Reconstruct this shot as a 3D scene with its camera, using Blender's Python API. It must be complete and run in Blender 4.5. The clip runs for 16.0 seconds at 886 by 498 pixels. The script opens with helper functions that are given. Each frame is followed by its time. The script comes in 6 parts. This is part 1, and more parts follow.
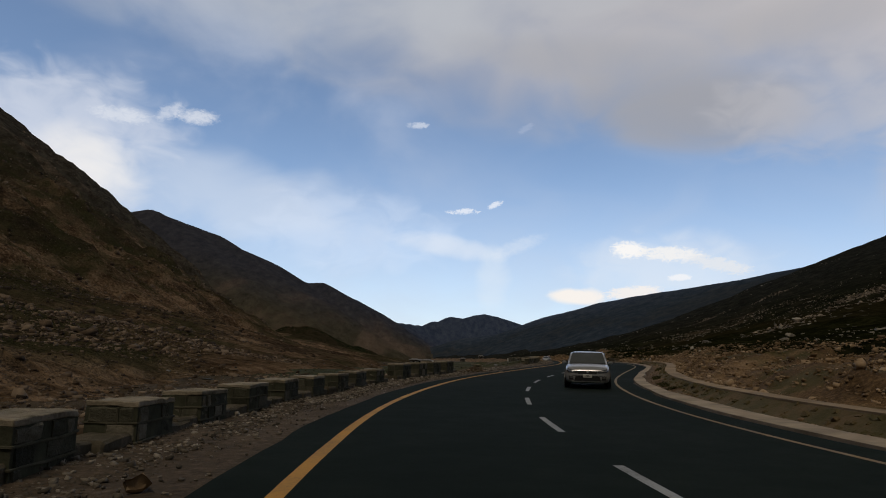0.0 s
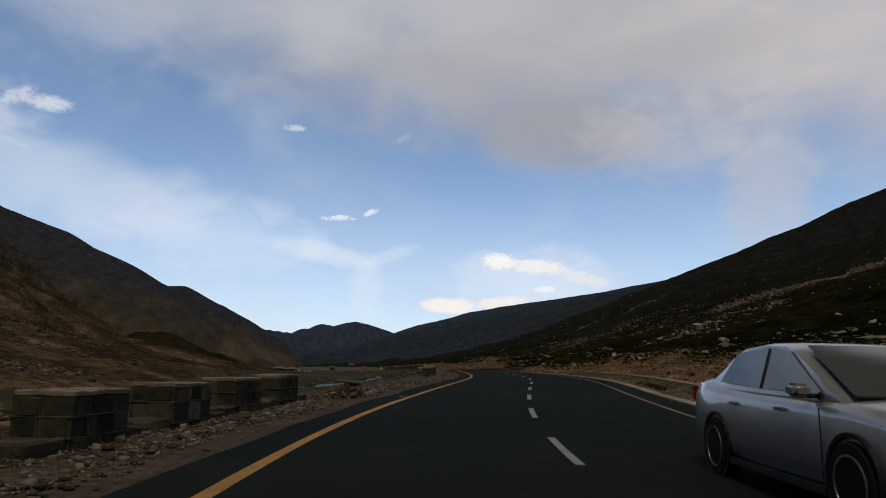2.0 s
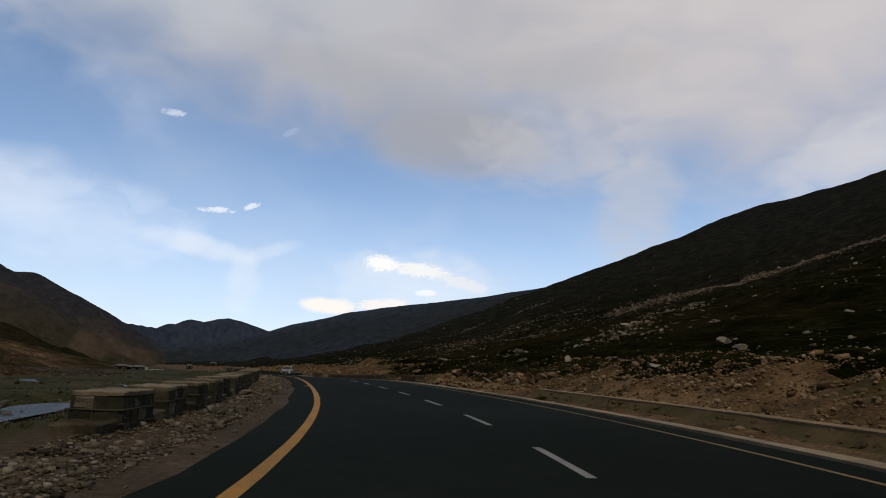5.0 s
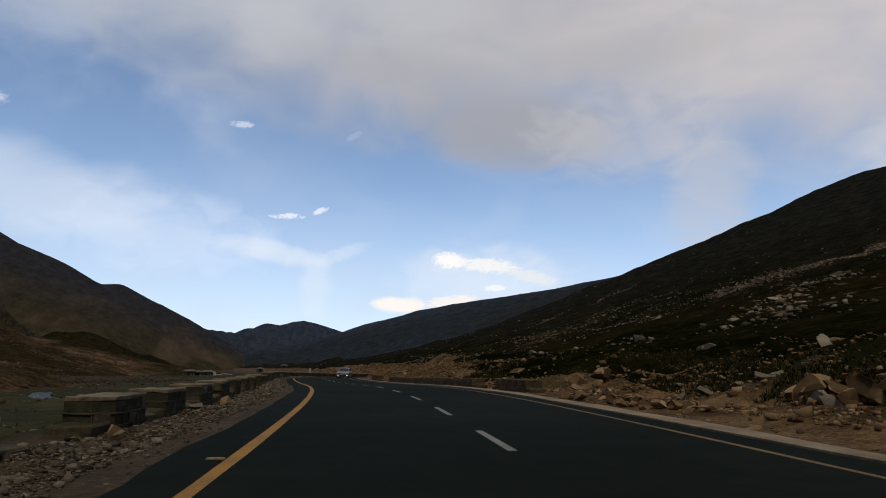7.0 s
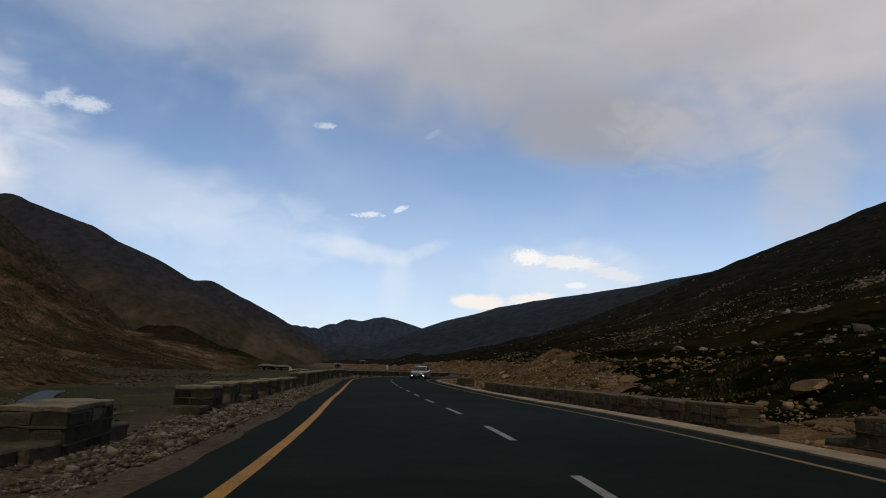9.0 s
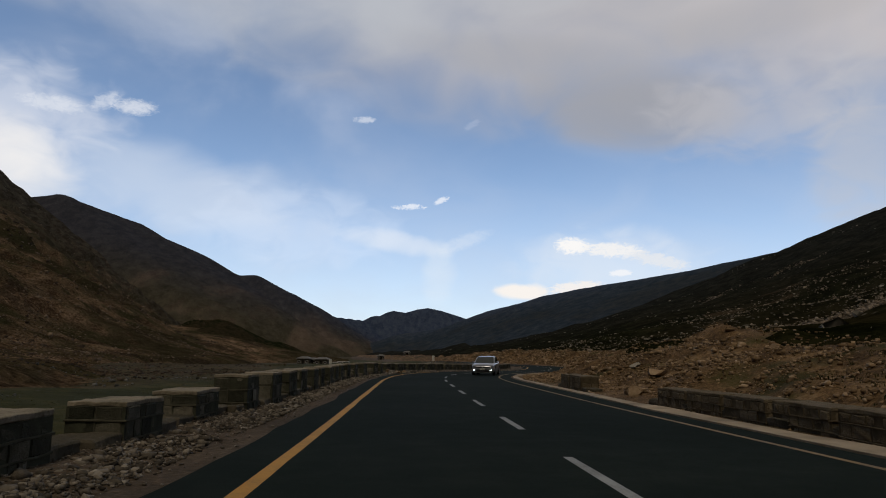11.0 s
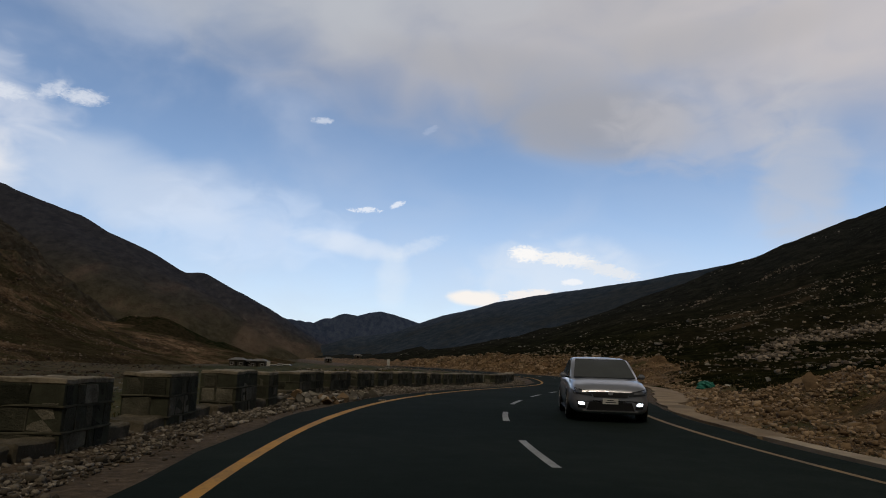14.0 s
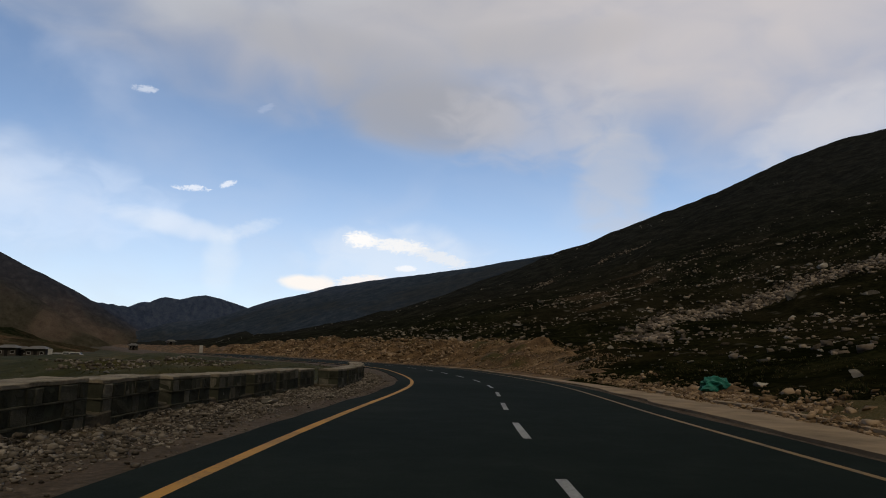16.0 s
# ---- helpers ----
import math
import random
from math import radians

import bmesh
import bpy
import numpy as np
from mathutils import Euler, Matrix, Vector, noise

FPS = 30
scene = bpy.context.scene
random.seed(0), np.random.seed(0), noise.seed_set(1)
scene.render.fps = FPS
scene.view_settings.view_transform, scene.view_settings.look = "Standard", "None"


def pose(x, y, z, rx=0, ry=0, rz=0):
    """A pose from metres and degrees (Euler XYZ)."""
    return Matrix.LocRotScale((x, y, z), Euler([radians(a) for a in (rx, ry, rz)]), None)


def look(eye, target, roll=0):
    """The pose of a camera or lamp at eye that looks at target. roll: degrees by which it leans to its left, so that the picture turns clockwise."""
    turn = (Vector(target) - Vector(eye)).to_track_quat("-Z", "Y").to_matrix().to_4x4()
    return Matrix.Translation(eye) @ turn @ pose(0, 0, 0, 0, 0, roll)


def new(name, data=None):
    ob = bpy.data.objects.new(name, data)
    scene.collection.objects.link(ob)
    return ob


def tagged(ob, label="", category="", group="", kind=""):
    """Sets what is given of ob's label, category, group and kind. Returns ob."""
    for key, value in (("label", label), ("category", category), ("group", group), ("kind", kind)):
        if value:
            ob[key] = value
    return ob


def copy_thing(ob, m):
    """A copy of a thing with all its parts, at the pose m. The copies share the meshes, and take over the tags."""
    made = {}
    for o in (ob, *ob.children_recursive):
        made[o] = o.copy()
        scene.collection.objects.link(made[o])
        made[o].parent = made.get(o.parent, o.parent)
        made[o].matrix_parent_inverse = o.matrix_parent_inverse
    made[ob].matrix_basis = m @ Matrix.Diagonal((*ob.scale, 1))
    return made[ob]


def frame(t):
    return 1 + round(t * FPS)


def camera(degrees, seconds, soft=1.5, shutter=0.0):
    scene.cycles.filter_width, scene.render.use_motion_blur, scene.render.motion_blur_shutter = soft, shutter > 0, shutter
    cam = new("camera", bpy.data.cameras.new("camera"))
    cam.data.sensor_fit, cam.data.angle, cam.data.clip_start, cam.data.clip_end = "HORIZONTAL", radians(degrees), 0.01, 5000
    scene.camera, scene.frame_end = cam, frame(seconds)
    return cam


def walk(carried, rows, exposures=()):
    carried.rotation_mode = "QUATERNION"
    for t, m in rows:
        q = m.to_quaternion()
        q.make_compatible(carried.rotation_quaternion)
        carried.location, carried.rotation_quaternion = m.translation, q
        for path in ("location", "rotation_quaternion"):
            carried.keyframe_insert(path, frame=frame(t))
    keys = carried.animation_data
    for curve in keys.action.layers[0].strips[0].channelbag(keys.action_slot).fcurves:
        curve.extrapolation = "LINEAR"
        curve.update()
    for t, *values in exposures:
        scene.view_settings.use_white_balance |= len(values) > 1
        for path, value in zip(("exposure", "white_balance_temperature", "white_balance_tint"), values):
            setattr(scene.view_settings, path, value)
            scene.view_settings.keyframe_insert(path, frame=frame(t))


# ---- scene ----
cam = camera(66.54, 16.0, 1.0)
PATH = [
    (0, -2.387, -0.170, 1.098, 99.20, -1.22, 0.01),
    (0.5, -2.634, 5.287, 1.078, 99.61, -1.22, -1.88),
    (1, -2.558, 11.517, 1.080, 99.54, -1.01, -4.91),
    (1.5, -2.055, 17.524, 1.112, 99.90, -1.37, -7.95),
    (2, -1.375, 23.310, 1.171, 100.12, -1.27, -10.79),
    (2.5, -0.463, 28.634, 1.251, 99.58, -1.34, -13.45),
    (3, 0.710, 34.135, 1.345, 100.00, -1.55, -16.61),
    (3.2, 1.284, 36.288, 1.384, 100.21, -1.30, -17.69),
    (3.7, 2.676, 41.534, 1.481, 100.30, -1.56, -20.00),
    (4.2, 4.169, 46.685, 1.581, 100.40, -1.82, -21.23),
    (4.7, 5.759, 51.938, 1.688, 100.50, -2.08, -21.42),
    (5.3, 7.858, 58.570, 1.819, 100.61, -2.39, -20.34),
    (5.5, 8.562, 60.907, 1.862, 99.94, -1.79, -19.76),
    (6, 10.175, 66.743, 1.961, 100.12, -1.18, -18.43),
    (6.5, 11.572, 72.277, 2.043, 100.22, -0.46, -16.81),
    (7, 12.813, 78.182, 2.118, 100.09, -0.60, -14.91),
    (7.5, 13.882, 83.916, 2.184, 100.05, -0.80, -13.30),
    (8, 14.801, 89.935, 2.247, 99.82, -0.91, -11.64),
    (8.5, 15.505, 95.589, 2.300, 99.88, -1.02, -10.01),
    (9, 16.072, 101.660, 2.350, 99.74, -1.48, -8.26),
    (9.5, 16.484, 107.522, 2.374, 99.35, -1.10, -7.31),
    (9.7, 16.599, 109.866, 2.374, 99.47, -0.84, -6.80),
    (10.2, 16.937, 115.943, 2.349, 99.24, -0.78, -5.64),
    (10.7, 17.089, 122.267, 2.284, 99.02, -0.72, -4.84),
    (11.2, 17.271, 128.715, 2.187, 98.79, -0.66, -4.44),
    (11.8, 17.541, 136.328, 2.089, 98.52, -0.59, -4.49),
    (12, 17.553, 138.822, 2.062, 98.80, -0.57, -4.46),
    (12.5, 17.637, 144.952, 2.008, 98.69, -0.94, -4.24),
    (13, 17.704, 151.315, 1.970, 98.43, -1.29, -5.20),
    (13.5, 17.828, 157.041, 1.947, 98.77, -1.56, -6.73),
    (14, 18.292, 163.055, 1.931, 99.40, -1.82, -8.60),
    (14.5, 18.946, 168.912, 1.925, 99.60, -1.98, -10.45),
    (15, 19.913, 174.836, 1.926, 99.60, -2.30, -13.88),
    (15.5, 21.248, 180.365, 1.922, 98.91, -1.66, -18.27),
    (16, 23.105, 186.070, 1.889, 98.56, -1.29, -22.61),
]
EXPOSURES = [(0, -0.02), (1.5, -0.04), (2.5, 0.0), (3.2, 0.04), (5.3, 0.08), (6.5, 0.08), (8, 0.0), (9, -0.02), (9.7, -0.02), (11.8, 0.0), (12.5, 0.0), (13.5, -0.02), (14, 0.0), (14.5, 0.02), (15, 0.08), (15.5, 0.08), (16, 0.06)]
walk(cam, [(t, pose(*q)) for t, *q in PATH], EXPOSURES)

# ---------------------------------------------------------------- sky and sun
def math_node(tree, op, a, b=None, clamp=False):
    n = tree.nodes.new("ShaderNodeMath")
    n.operation, n.use_clamp = op, clamp
    for k, v in enumerate((a, b)):
        if v is None:
            continue
        if isinstance(v, (int, float)):
            n.inputs[k].default_value = v
        else:
            tree.links.new(v, n.inputs[k])
    return n.outputs[0]


def smooth(tree, v, lo, hi, out0=0.0, out1=1.0):
    n = tree.nodes.new("ShaderNodeMapRange")
    n.interpolation_type = "SMOOTHSTEP"
    tree.links.new(v, n.inputs[0])
    for k, x in zip((1, 2, 3, 4), (lo, hi, out0, out1)):
        n.inputs[k].default_value = x
    return n.outputs[0]


def noise_tex(tree, vec, scale, detail=4.0, rough=0.55, dist=0.0):
    n = tree.nodes.new("ShaderNodeTexNoise")
    n.inputs["Scale"].default_value, n.inputs["Detail"].default_value = scale, detail
    n.inputs["Roughness"].default_value, n.inputs["Distortion"].default_value = rough, dist
    if vec is not None:
        tree.links.new(vec, n.inputs["Vector"])
    return n.outputs["Fac"]


def mix_rgb(tree, fac, a, b):
    n = tree.nodes.new("ShaderNodeMix")
    n.data_type = "RGBA"
    for sock, v in ((n.inputs[0], fac), (n.inputs[6], a), (n.inputs[7], b)):
        if isinstance(v, tuple):
            sock.default_value = (*v, 1)
        elif isinstance(v, (int, float)):
            sock.default_value = v
        else:
            tree.links.new(v, sock)
    return n.outputs[2]


SUN_EL, SUN_AZ = 60, 165            # degrees; azimuth to the left of straight ahead
world = bpy.data.worlds.new("sky")
scene.world = world
world.use_nodes = True
wt = world.node_tree
wt.nodes.clear()
sky = wt.nodes.new("ShaderNodeTexSky")
sky.sky_type, sky.sun_disc = "NISHITA", False
sky.sun_elevation, sky.sun_rotation = radians(SUN_EL), radians(-SUN_AZ)
sky.altitude, sky.air_density, sky.dust_density, sky.ozone_density = 3500, 1.0, 0.6, 1.0
coord = wt.nodes.new("ShaderNodeTexCoord")
sep = wt.nodes.new("ShaderNodeSeparateXYZ")
wt.links.new(coord.outputs["Generated"], sep.inputs[0])
dx, dy, dz = sep.outputs
# azimuth to the right (degrees) and elevation (degrees)
az = math_node(wt, "MULTIPLY", math_node(wt, "ARCTAN2", dx, dy), 57.2958)
el = math_node(wt, "MULTIPLY", math_node(wt, "ARCSINE", dz), 57.2958)
flat = wt.nodes.new("ShaderNodeCombineXYZ")
wt.links.new(az, flat.inputs[0])
wt.links.new(math_node(wt, "MULTIPLY", el, 1.7), flat.inputs[1])
v2 = flat.outputs[0]
n_big = noise_tex(wt, v2, 0.055, 6, 0.5, 0.3)
n_mid = noise_tex(wt, v2, 0.12, 5, 0.46, 0.6)
n_fine = noise_tex(wt, v2, 0.32, 4, 0.48, 0.6)
n_wisp = noise_tex(wt, v2, 4.2, 5, 0.62, 1.0)
n_tiny = noise_tex(wt, v2, 1.9, 6, 0.62, 0.8)
n_puff = math_node(wt, "ADD", math_node(wt, "MULTIPLY", noise_tex(wt, v2, 1.3, 6, 0.66, 0.9), 0.7), math_node(wt, "MULTIPLY", n_wisp, 0.3))
sky_gain = wt.nodes.new("ShaderNodeVectorMath")
sky_gain.operation = "MULTIPLY"
sky_gain.inputs[1].default_value = (0.178, 0.172, 0.160)
wt.links.new(sky.outputs[0], sky_gain.inputs[0])
col = sky_gain.outputs[0]
# pale haze low down over the valley
low = smooth(wt, math_node(wt, "ADD", el, math_node(wt, "MULTIPLY", n_mid, 10.0)), 2, 24, 0.78, 0.0)
col = mix_rgb(wt, low, col, (0.57, 0.63, 0.75))
# thin veils
veil = math_node(wt, "MULTIPLY", smooth(wt, n_big, 0.42, 0.72), smooth(wt, el, 9, 14))
veil = math_node(wt, "MULTIPLY", veil, smooth(wt, az, -6, 4, 0.45, 0.10))
col = mix_rgb(wt, veil, col, (0.60, 0.64, 0.74))


def blob(a0, e0, ra, re, strength, tilt=0.0, ragged=0.55, crisp=False):
    """A soft cloud mask round the direction (a0, e0), degrees, with ragged edges."""
    u = math_node(wt, "SUBTRACT", az, a0)
    v = math_node(wt, "SUBTRACT", el, e0)
    v = math_node(wt, "SUBTRACT", v, math_node(wt, "MULTIPLY", u, tilt))
    q = math_node(wt, "ADD", math_node(wt, "POWER", math_node(wt, "ABSOLUTE", math_node(wt, "DIVIDE", u, ra)), 2.0),
                  math_node(wt, "POWER", math_node(wt, "ABSOLUTE", math_node(wt, "DIVIDE", v, re)), 2.0))
    fine = n_puff if re < 0.35 or (crisp and re < 0.6) else n_tiny if max(ra, re) < 2.6 and re < 0.7 else n_fine if max(ra, re) < 8.5 else n_mid
    q = math_node(wt, "ADD", q, math_node(wt, "MULTIPLY", math_node(wt, "SUBTRACT", fine, 0.5), ragged * (8 if fine is n_puff else 5)))
    lo, hi = (0.2, 1.5) if crisp or fine is n_puff else (-0.2, 2.1)
    return math_node(wt, "MULTIPLY", smooth(wt, q, lo, hi, 1.0, 0.0), strength)


CLOUDS = [  # azimuth, elevation, half width, half height, strength, tilt, ragged, colour
    # the grey deck overhead and to the right
    (22, 30, 31.3, 9.66, 0.92, -0.02, 0.35, (0.50, 0.48, 0.49)),
    (-12, 34, 27.6, 8.28, 0.75, 0, 0.40, (0.49, 0.52, 0.57)),
    (52, 30, 20.2, 12, 0.9, 0, 0.30, (0.59, 0.55, 0.55)),
    (21, 20.3, 8.6, 2.7, 0.78, -0.08, 0.45, (0.35, 0.352, 0.38)),
    (13, 24.5, 9.5, 1.6, 0.45, -0.12, 0.5, (0.38, 0.38, 0.405)),
    (31, 25.5, 8.8, 1.5, 0.4, 0.06, 0.5, (0.41, 0.40, 0.415)),
    (30, 19, 6.44, 3.22, 0.5, 0, 0.64, (0.55, 0.54, 0.57)),
    (37, 15, 2.94, 5.98, 0.55, 0, 0.48, (0.55, 0.55, 0.58)),
    (53, 17, 5.52, 2.39, 0.6, 0.25, 0.48, (0.67, 0.65, 0.66)),
    # bright haze beside the west ridge
    (-31, 16.5, 7.36, 3.86, 0.62, 0, 0.64, (0.74, 0.77, 0.85)),
    (-28.6, 13.4, 3.3, 2.7, 0.80, -0.25, 0.30, (0.93, 0.90, 0.87)),
    (-17, 12.8, 8.5, 2.8, 0.42, -0.08, 0.72, (0.76, 0.81, 0.89)),
    (-8, 10.4, 7.5, 2.8, 0.28, -0.04, 0.75, (0.81, 0.89, 1.02)),
    # forked veil over the far pass
    (0.2, 9.4, 4.2, 0.8, 0.5, -0.14, 0.4, (0.83, 0.87, 0.93)),
    (4.1, 6.6, 1.2, 2.4, 0.42, 0, 0.45, (0.78, 0.85, 0.92)),
    (6.2, 9.5, 1.9, 0.55, 0.36, 0.35, 0.5, (0.78, 0.84, 0.92)),
    # small bright puffs
    (-23.3, 18.7, 0.9, 0.55, 0.5, 0.4, 0.75, (0.85, 0.87, 0.92)),
    (-21.2, 18.6, 1.35, 0.5, 0.6, 0.05, 0.65, (0.89, 0.90, 0.93)),
    (-26.8, 17.9, 1.8, 0.5, 0.5, 0, 0.78, (0.85, 0.87, 0.91)),
    (-2.6, 19.5, 0.95, 0.28, 0.5, 0.05, 0.78, (0.83, 0.86, 0.92)),
    (6.9, 19.3, 0.704, 0.294, 0.12, 0.4, 0.78, (0.81, 0.85, 0.96)),
    (1.6, 12.4, 1.25, 0.24, 0.7, 0.02, 0.95, (0.91, 0.93, 0.98)),
    (4.2, 13, 0.66, 0.25, 0.7, 0.35, 0.8, (0.91, 0.93, 0.98)),
    # bright cumulus above the east hill
    (18.2, 7.6, 6.44, 2.39, 0.562, -0.05, 0.56, (0.78, 0.83, 0.90)),
    (15.4, 9.1, 1.45, 0.65, 0.97, -0.05, 0.68, (0.97, 0.95, 0.93)),
    (18.6, 8.7, 2.4, 0.61, 0.92, -0.06, 0.74, (0.91, 0.90, 0.89)),
    (22.2, 7.8, 2.35, 0.552, 0.75, -0.25, 0.78, (0.82, 0.83, 0.85)),
    (19.3, 6.8, 0.86, 0.294, 0.8, 0.05, 0.65, (0.93, 0.93, 0.95)),
    (11, 5.3, 2.2, 0.70, 0.95, 0, 0.66, (0.97, 0.91, 0.85)),
    (15.6, 5.6, 2.6, 0.50, 0.9, 0.08, 0.6, (0.94, 0.89, 0.85)),
]
for a0, e0, ra, re, strength, tilt, ragged, c in CLOUDS:
    col = mix_rgb(wt, blob(a0, e0, ra, re, strength, tilt, ragged, a0 > 9 and e0 < 10 and re < 1), col, c)
# unseen dull cloud overhead and down the valley behind, added to dim the land
dimming_cover = math_node(wt, "MAXIMUM", smooth(wt, el, 31, 44), smooth(wt, dy, 0.0, -0.5, 0.0, 1.0))
col = mix_rgb(wt, dimming_cover, col, mix_rgb(wt, n_mid, (0.056, 0.057, 0.055), (0.092, 0.092, 0.088)))
back = wt.nodes.new("ShaderNodeBackground")
wt.links.new(col, back.inputs[0])
back.inputs[1].default_value = 1.0
out = wt.nodes.new("ShaderNodeOutputWorld")
wt.links.new(back.outputs[0], out.inputs[0])

sun = new("sun", bpy.data.lights.new("sun", "SUN"))
sun.data.energy, sun.data.angle, sun.data.color = 1.0, radians(14), (1.0, 0.85, 0.66)
sd = Vector((-math.sin(radians(SUN_AZ)) * math.cos(radians(SUN_EL)), math.cos(radians(SUN_AZ)) * math.cos(radians(SUN_EL)), math.sin(radians(SUN_EL))))
sun.matrix_world = look(sd * 100, (0, 0, 0))
scene.view_settings.exposure = 0.0

# ---------------------------------------------------------------- the road's line and the lie of the land
HEADINGS = (-0.0367, 0.0172, 0.0408, -0.0131, -0.0987, -0.1597, -0.2361, -0.2997, -0.3174, -0.3329, -0.3053, -0.2345,
            -0.1846, -0.1569, -0.1411, -0.1292, -0.1019, -0.0699, -0.0326, -0.0174, -0.0297, -0.0315, -0.0243, -0.0324,
            -0.0310, -0.0408, -0.1030, -0.2279, -0.3630, -0.4154, -0.4358, -0.4535, -0.4333, -0.3495, -0.2683, -0.2331,
            -0.2069, -0.08, 0.06, 0.16, 0.22, 0.24, 0.22, 0.18, 0.14, 0.12, 0.10)
LEVELS = (-0.10, -0.16, 0.23, 0.73, 1.03, 1.20, 0.86, 0.72, 0.70, 0.30, 0.23, 0.25, 0.3, 0.3, 0.2, 0.0, -0.5, -1.0)
S = np.arange(-70.0, 420.0, 1.0)
TH = np.interp(S, -8 + 7.0 * np.arange(len(HEADINGS)), HEADINGS)
RX = np.concatenate([[0], np.cumsum((-np.sin(TH[1:]) - np.sin(TH[:-1])) / 2)])
RY = np.concatenate([[0], np.cumsum((np.cos(TH[1:]) + np.cos(TH[:-1])) / 2)])
RX, RY = RX - np.interp(0, S, RX), RY - np.interp(0, S, RY)
RZ = np.convolve(np.pad(np.interp(S, -10 + 25.0 * np.arange(len(LEVELS)), LEVELS), 12, mode="edge"), np.ones(25) / 25, "valid")


def along(s, n, dz=0.0):
    """The place s metres along the road, n metres to the left of its centre line."""
    th = np.interp(s, S, TH)
    return (np.interp(s, S, RX) - n * np.cos(th), np.interp(s, S, RY) - n * np.sin(th), np.interp(s, S, RZ) + dz)


_rng = np.random.RandomState(4)
_grid = _rng.rand(256, 256)


def value_noise(x, y):
    xi, yi = np.floor(x).astype(int), np.floor(y).astype(int)
    u, v = x - xi, y - yi
    u, v = u * u * (3 - 2 * u), v * v * (3 - 2 * v)
    a, b = _grid[xi % 256, yi % 256], _grid[(xi + 1) % 256, yi % 256]
    c, d = _grid[xi % 256, (yi + 1) % 256], _grid[(xi + 1) % 256, (yi + 1) % 256]
    return (a + (b - a) * u) * (1 - v) + (c + (d - c) * u) * v - 0.5


def fbm(x, y, size, octaves=4, gain=0.5):
    total, amp = 0.0, 1.0
    for k in range(octaves):
        total = total + amp * value_noise(x / size + 17.3 * k, y / size - 9.1 * k)
        size, amp = size / 2.03, amp * gain
    return total


def step(x, lo, hi):
    u = np.clip((x - lo) / (hi - lo), 0, 1)
    return u * u * (3 - 2 * u)


def ridge(x, y, line, slope, round_=0.0):
    """Height of a ridge along a line of (x, y, z), falling off to both sides."""
    best = np.full(np.shape(x), -1e9)
    for (x0, y0, z0), (x1, y1, z1) in zip(line, line[1:]):
        ex, ey = x1 - x0, y1 - y0
        u = np.clip(((x - x0) * ex + (y - y0) * ey) / (ex * ex + ey * ey), 0, 1)
        d = np.hypot(x - x0 - u * ex, y - y0 - u * ey)
        best = np.maximum(best, z0 + u * (z1 - z0) - slope * (np.sqrt(d * d + round_ * round_) - round_))
    return best


# west range: x, y, crest height and width of the slope down to the valley
WEST = [(-770, -900, 430, 690), (-775, 500, 440, 690), (-800, 850, 442, 640), (-815, 1170, 432, 560), (-815, 1360, 406, 500), (-815, 1610, 369, 470), (-818, 1735, 352, 460), (-800, 1830, 290, 440), (-745, 1930, 190, 390), (-640, 2010, 90, 300)]
WEST_FAR = [(-1480, 2250, 470), (-1190, 2345, 492), (-1140, 2400, 502), (-1092, 2433, 526), (-1033, 2470, 500), (-898, 2592, 458), (-812, 2670, 412), (-734, 2826, 384), (-587, 2886, 307), (-530, 2905, 315), (-452, 2970, 256), (-411, 2965, 255), (-320, 3050, 198), (-225, 3200, 167), (-125, 3370, 160),
            (37, 3500, 216), (95, 3500, 208), (160, 3496, 225), (205, 3493, 231), (265, 3490, 219), (430, 3474, 172), (900, 3500, 190)]
SPUR = [(-270, 1140, 50), (-232, 1143, 56), (-205, 1148, 47), (-165, 1155, 30), (-130, 1165, 16)]
EAST_FAR = [(-101, 2901, 36), (112, 2900, 90), (354, 2881, 140), (502, 2790, 196), (648, 2620, 235), (734, 2528, 248), (887, 2263, 264), (1031, 2051, 283),
            (1215, 1755, 318), (1485, 1215, 445), (1688, 405, 567), (1755, -1215, 648)]
STREAM_S = (18, 60, 72, 95, 111, 119, 128, 142, 160, 174, 184)
STREAM_N = (24, 17, 16.3, 16.5, 12.5, 11, 12.5, 17, 26, 35, 42)
SIDE_N = (0, 8, 12, 20, 35, 53, 70, 107, 160, 220, 300, 400, 520, 700, 1000)
SIDE_Z = (0, 0.1, 0.7, 2.0, 4.6, 9.0, 13.0, 23.0, 40.0, 64.0, 97.0, 142.0, 188.0, 235.0, 270.0)


def range_side(x, y, line, power):
    """Height of a mountain range whose slope runs out hollow at its foot, and the share of its crest's height."""
    best, share = np.full(np.shape(x), -1e9), np.zeros(np.shape(x))
    for (x0, y0, z0, w0), (x1, y1, z1, w1) in zip(line, line[1:]):
        ex, ey = x1 - x0, y1 - y0
        u = np.clip(((x - x0) * ex + (y - y0) * ey) / (ex * ex + ey * ey), 0, 1)
        d = np.hypot(x - x0 - u * ex, y - y0 - u * ey) / (w0 + u * (w1 - w0))
        top = z0 + u * (z1 - z0)
        h = top * np.where(d < 1, np.maximum(1 - d, 0) ** power, -(d - 1) * 0.6)
        share = np.where(h > best, np.maximum(1 - d, 0) ** power, share)
        best = np.maximum(best, h)
    return best, share


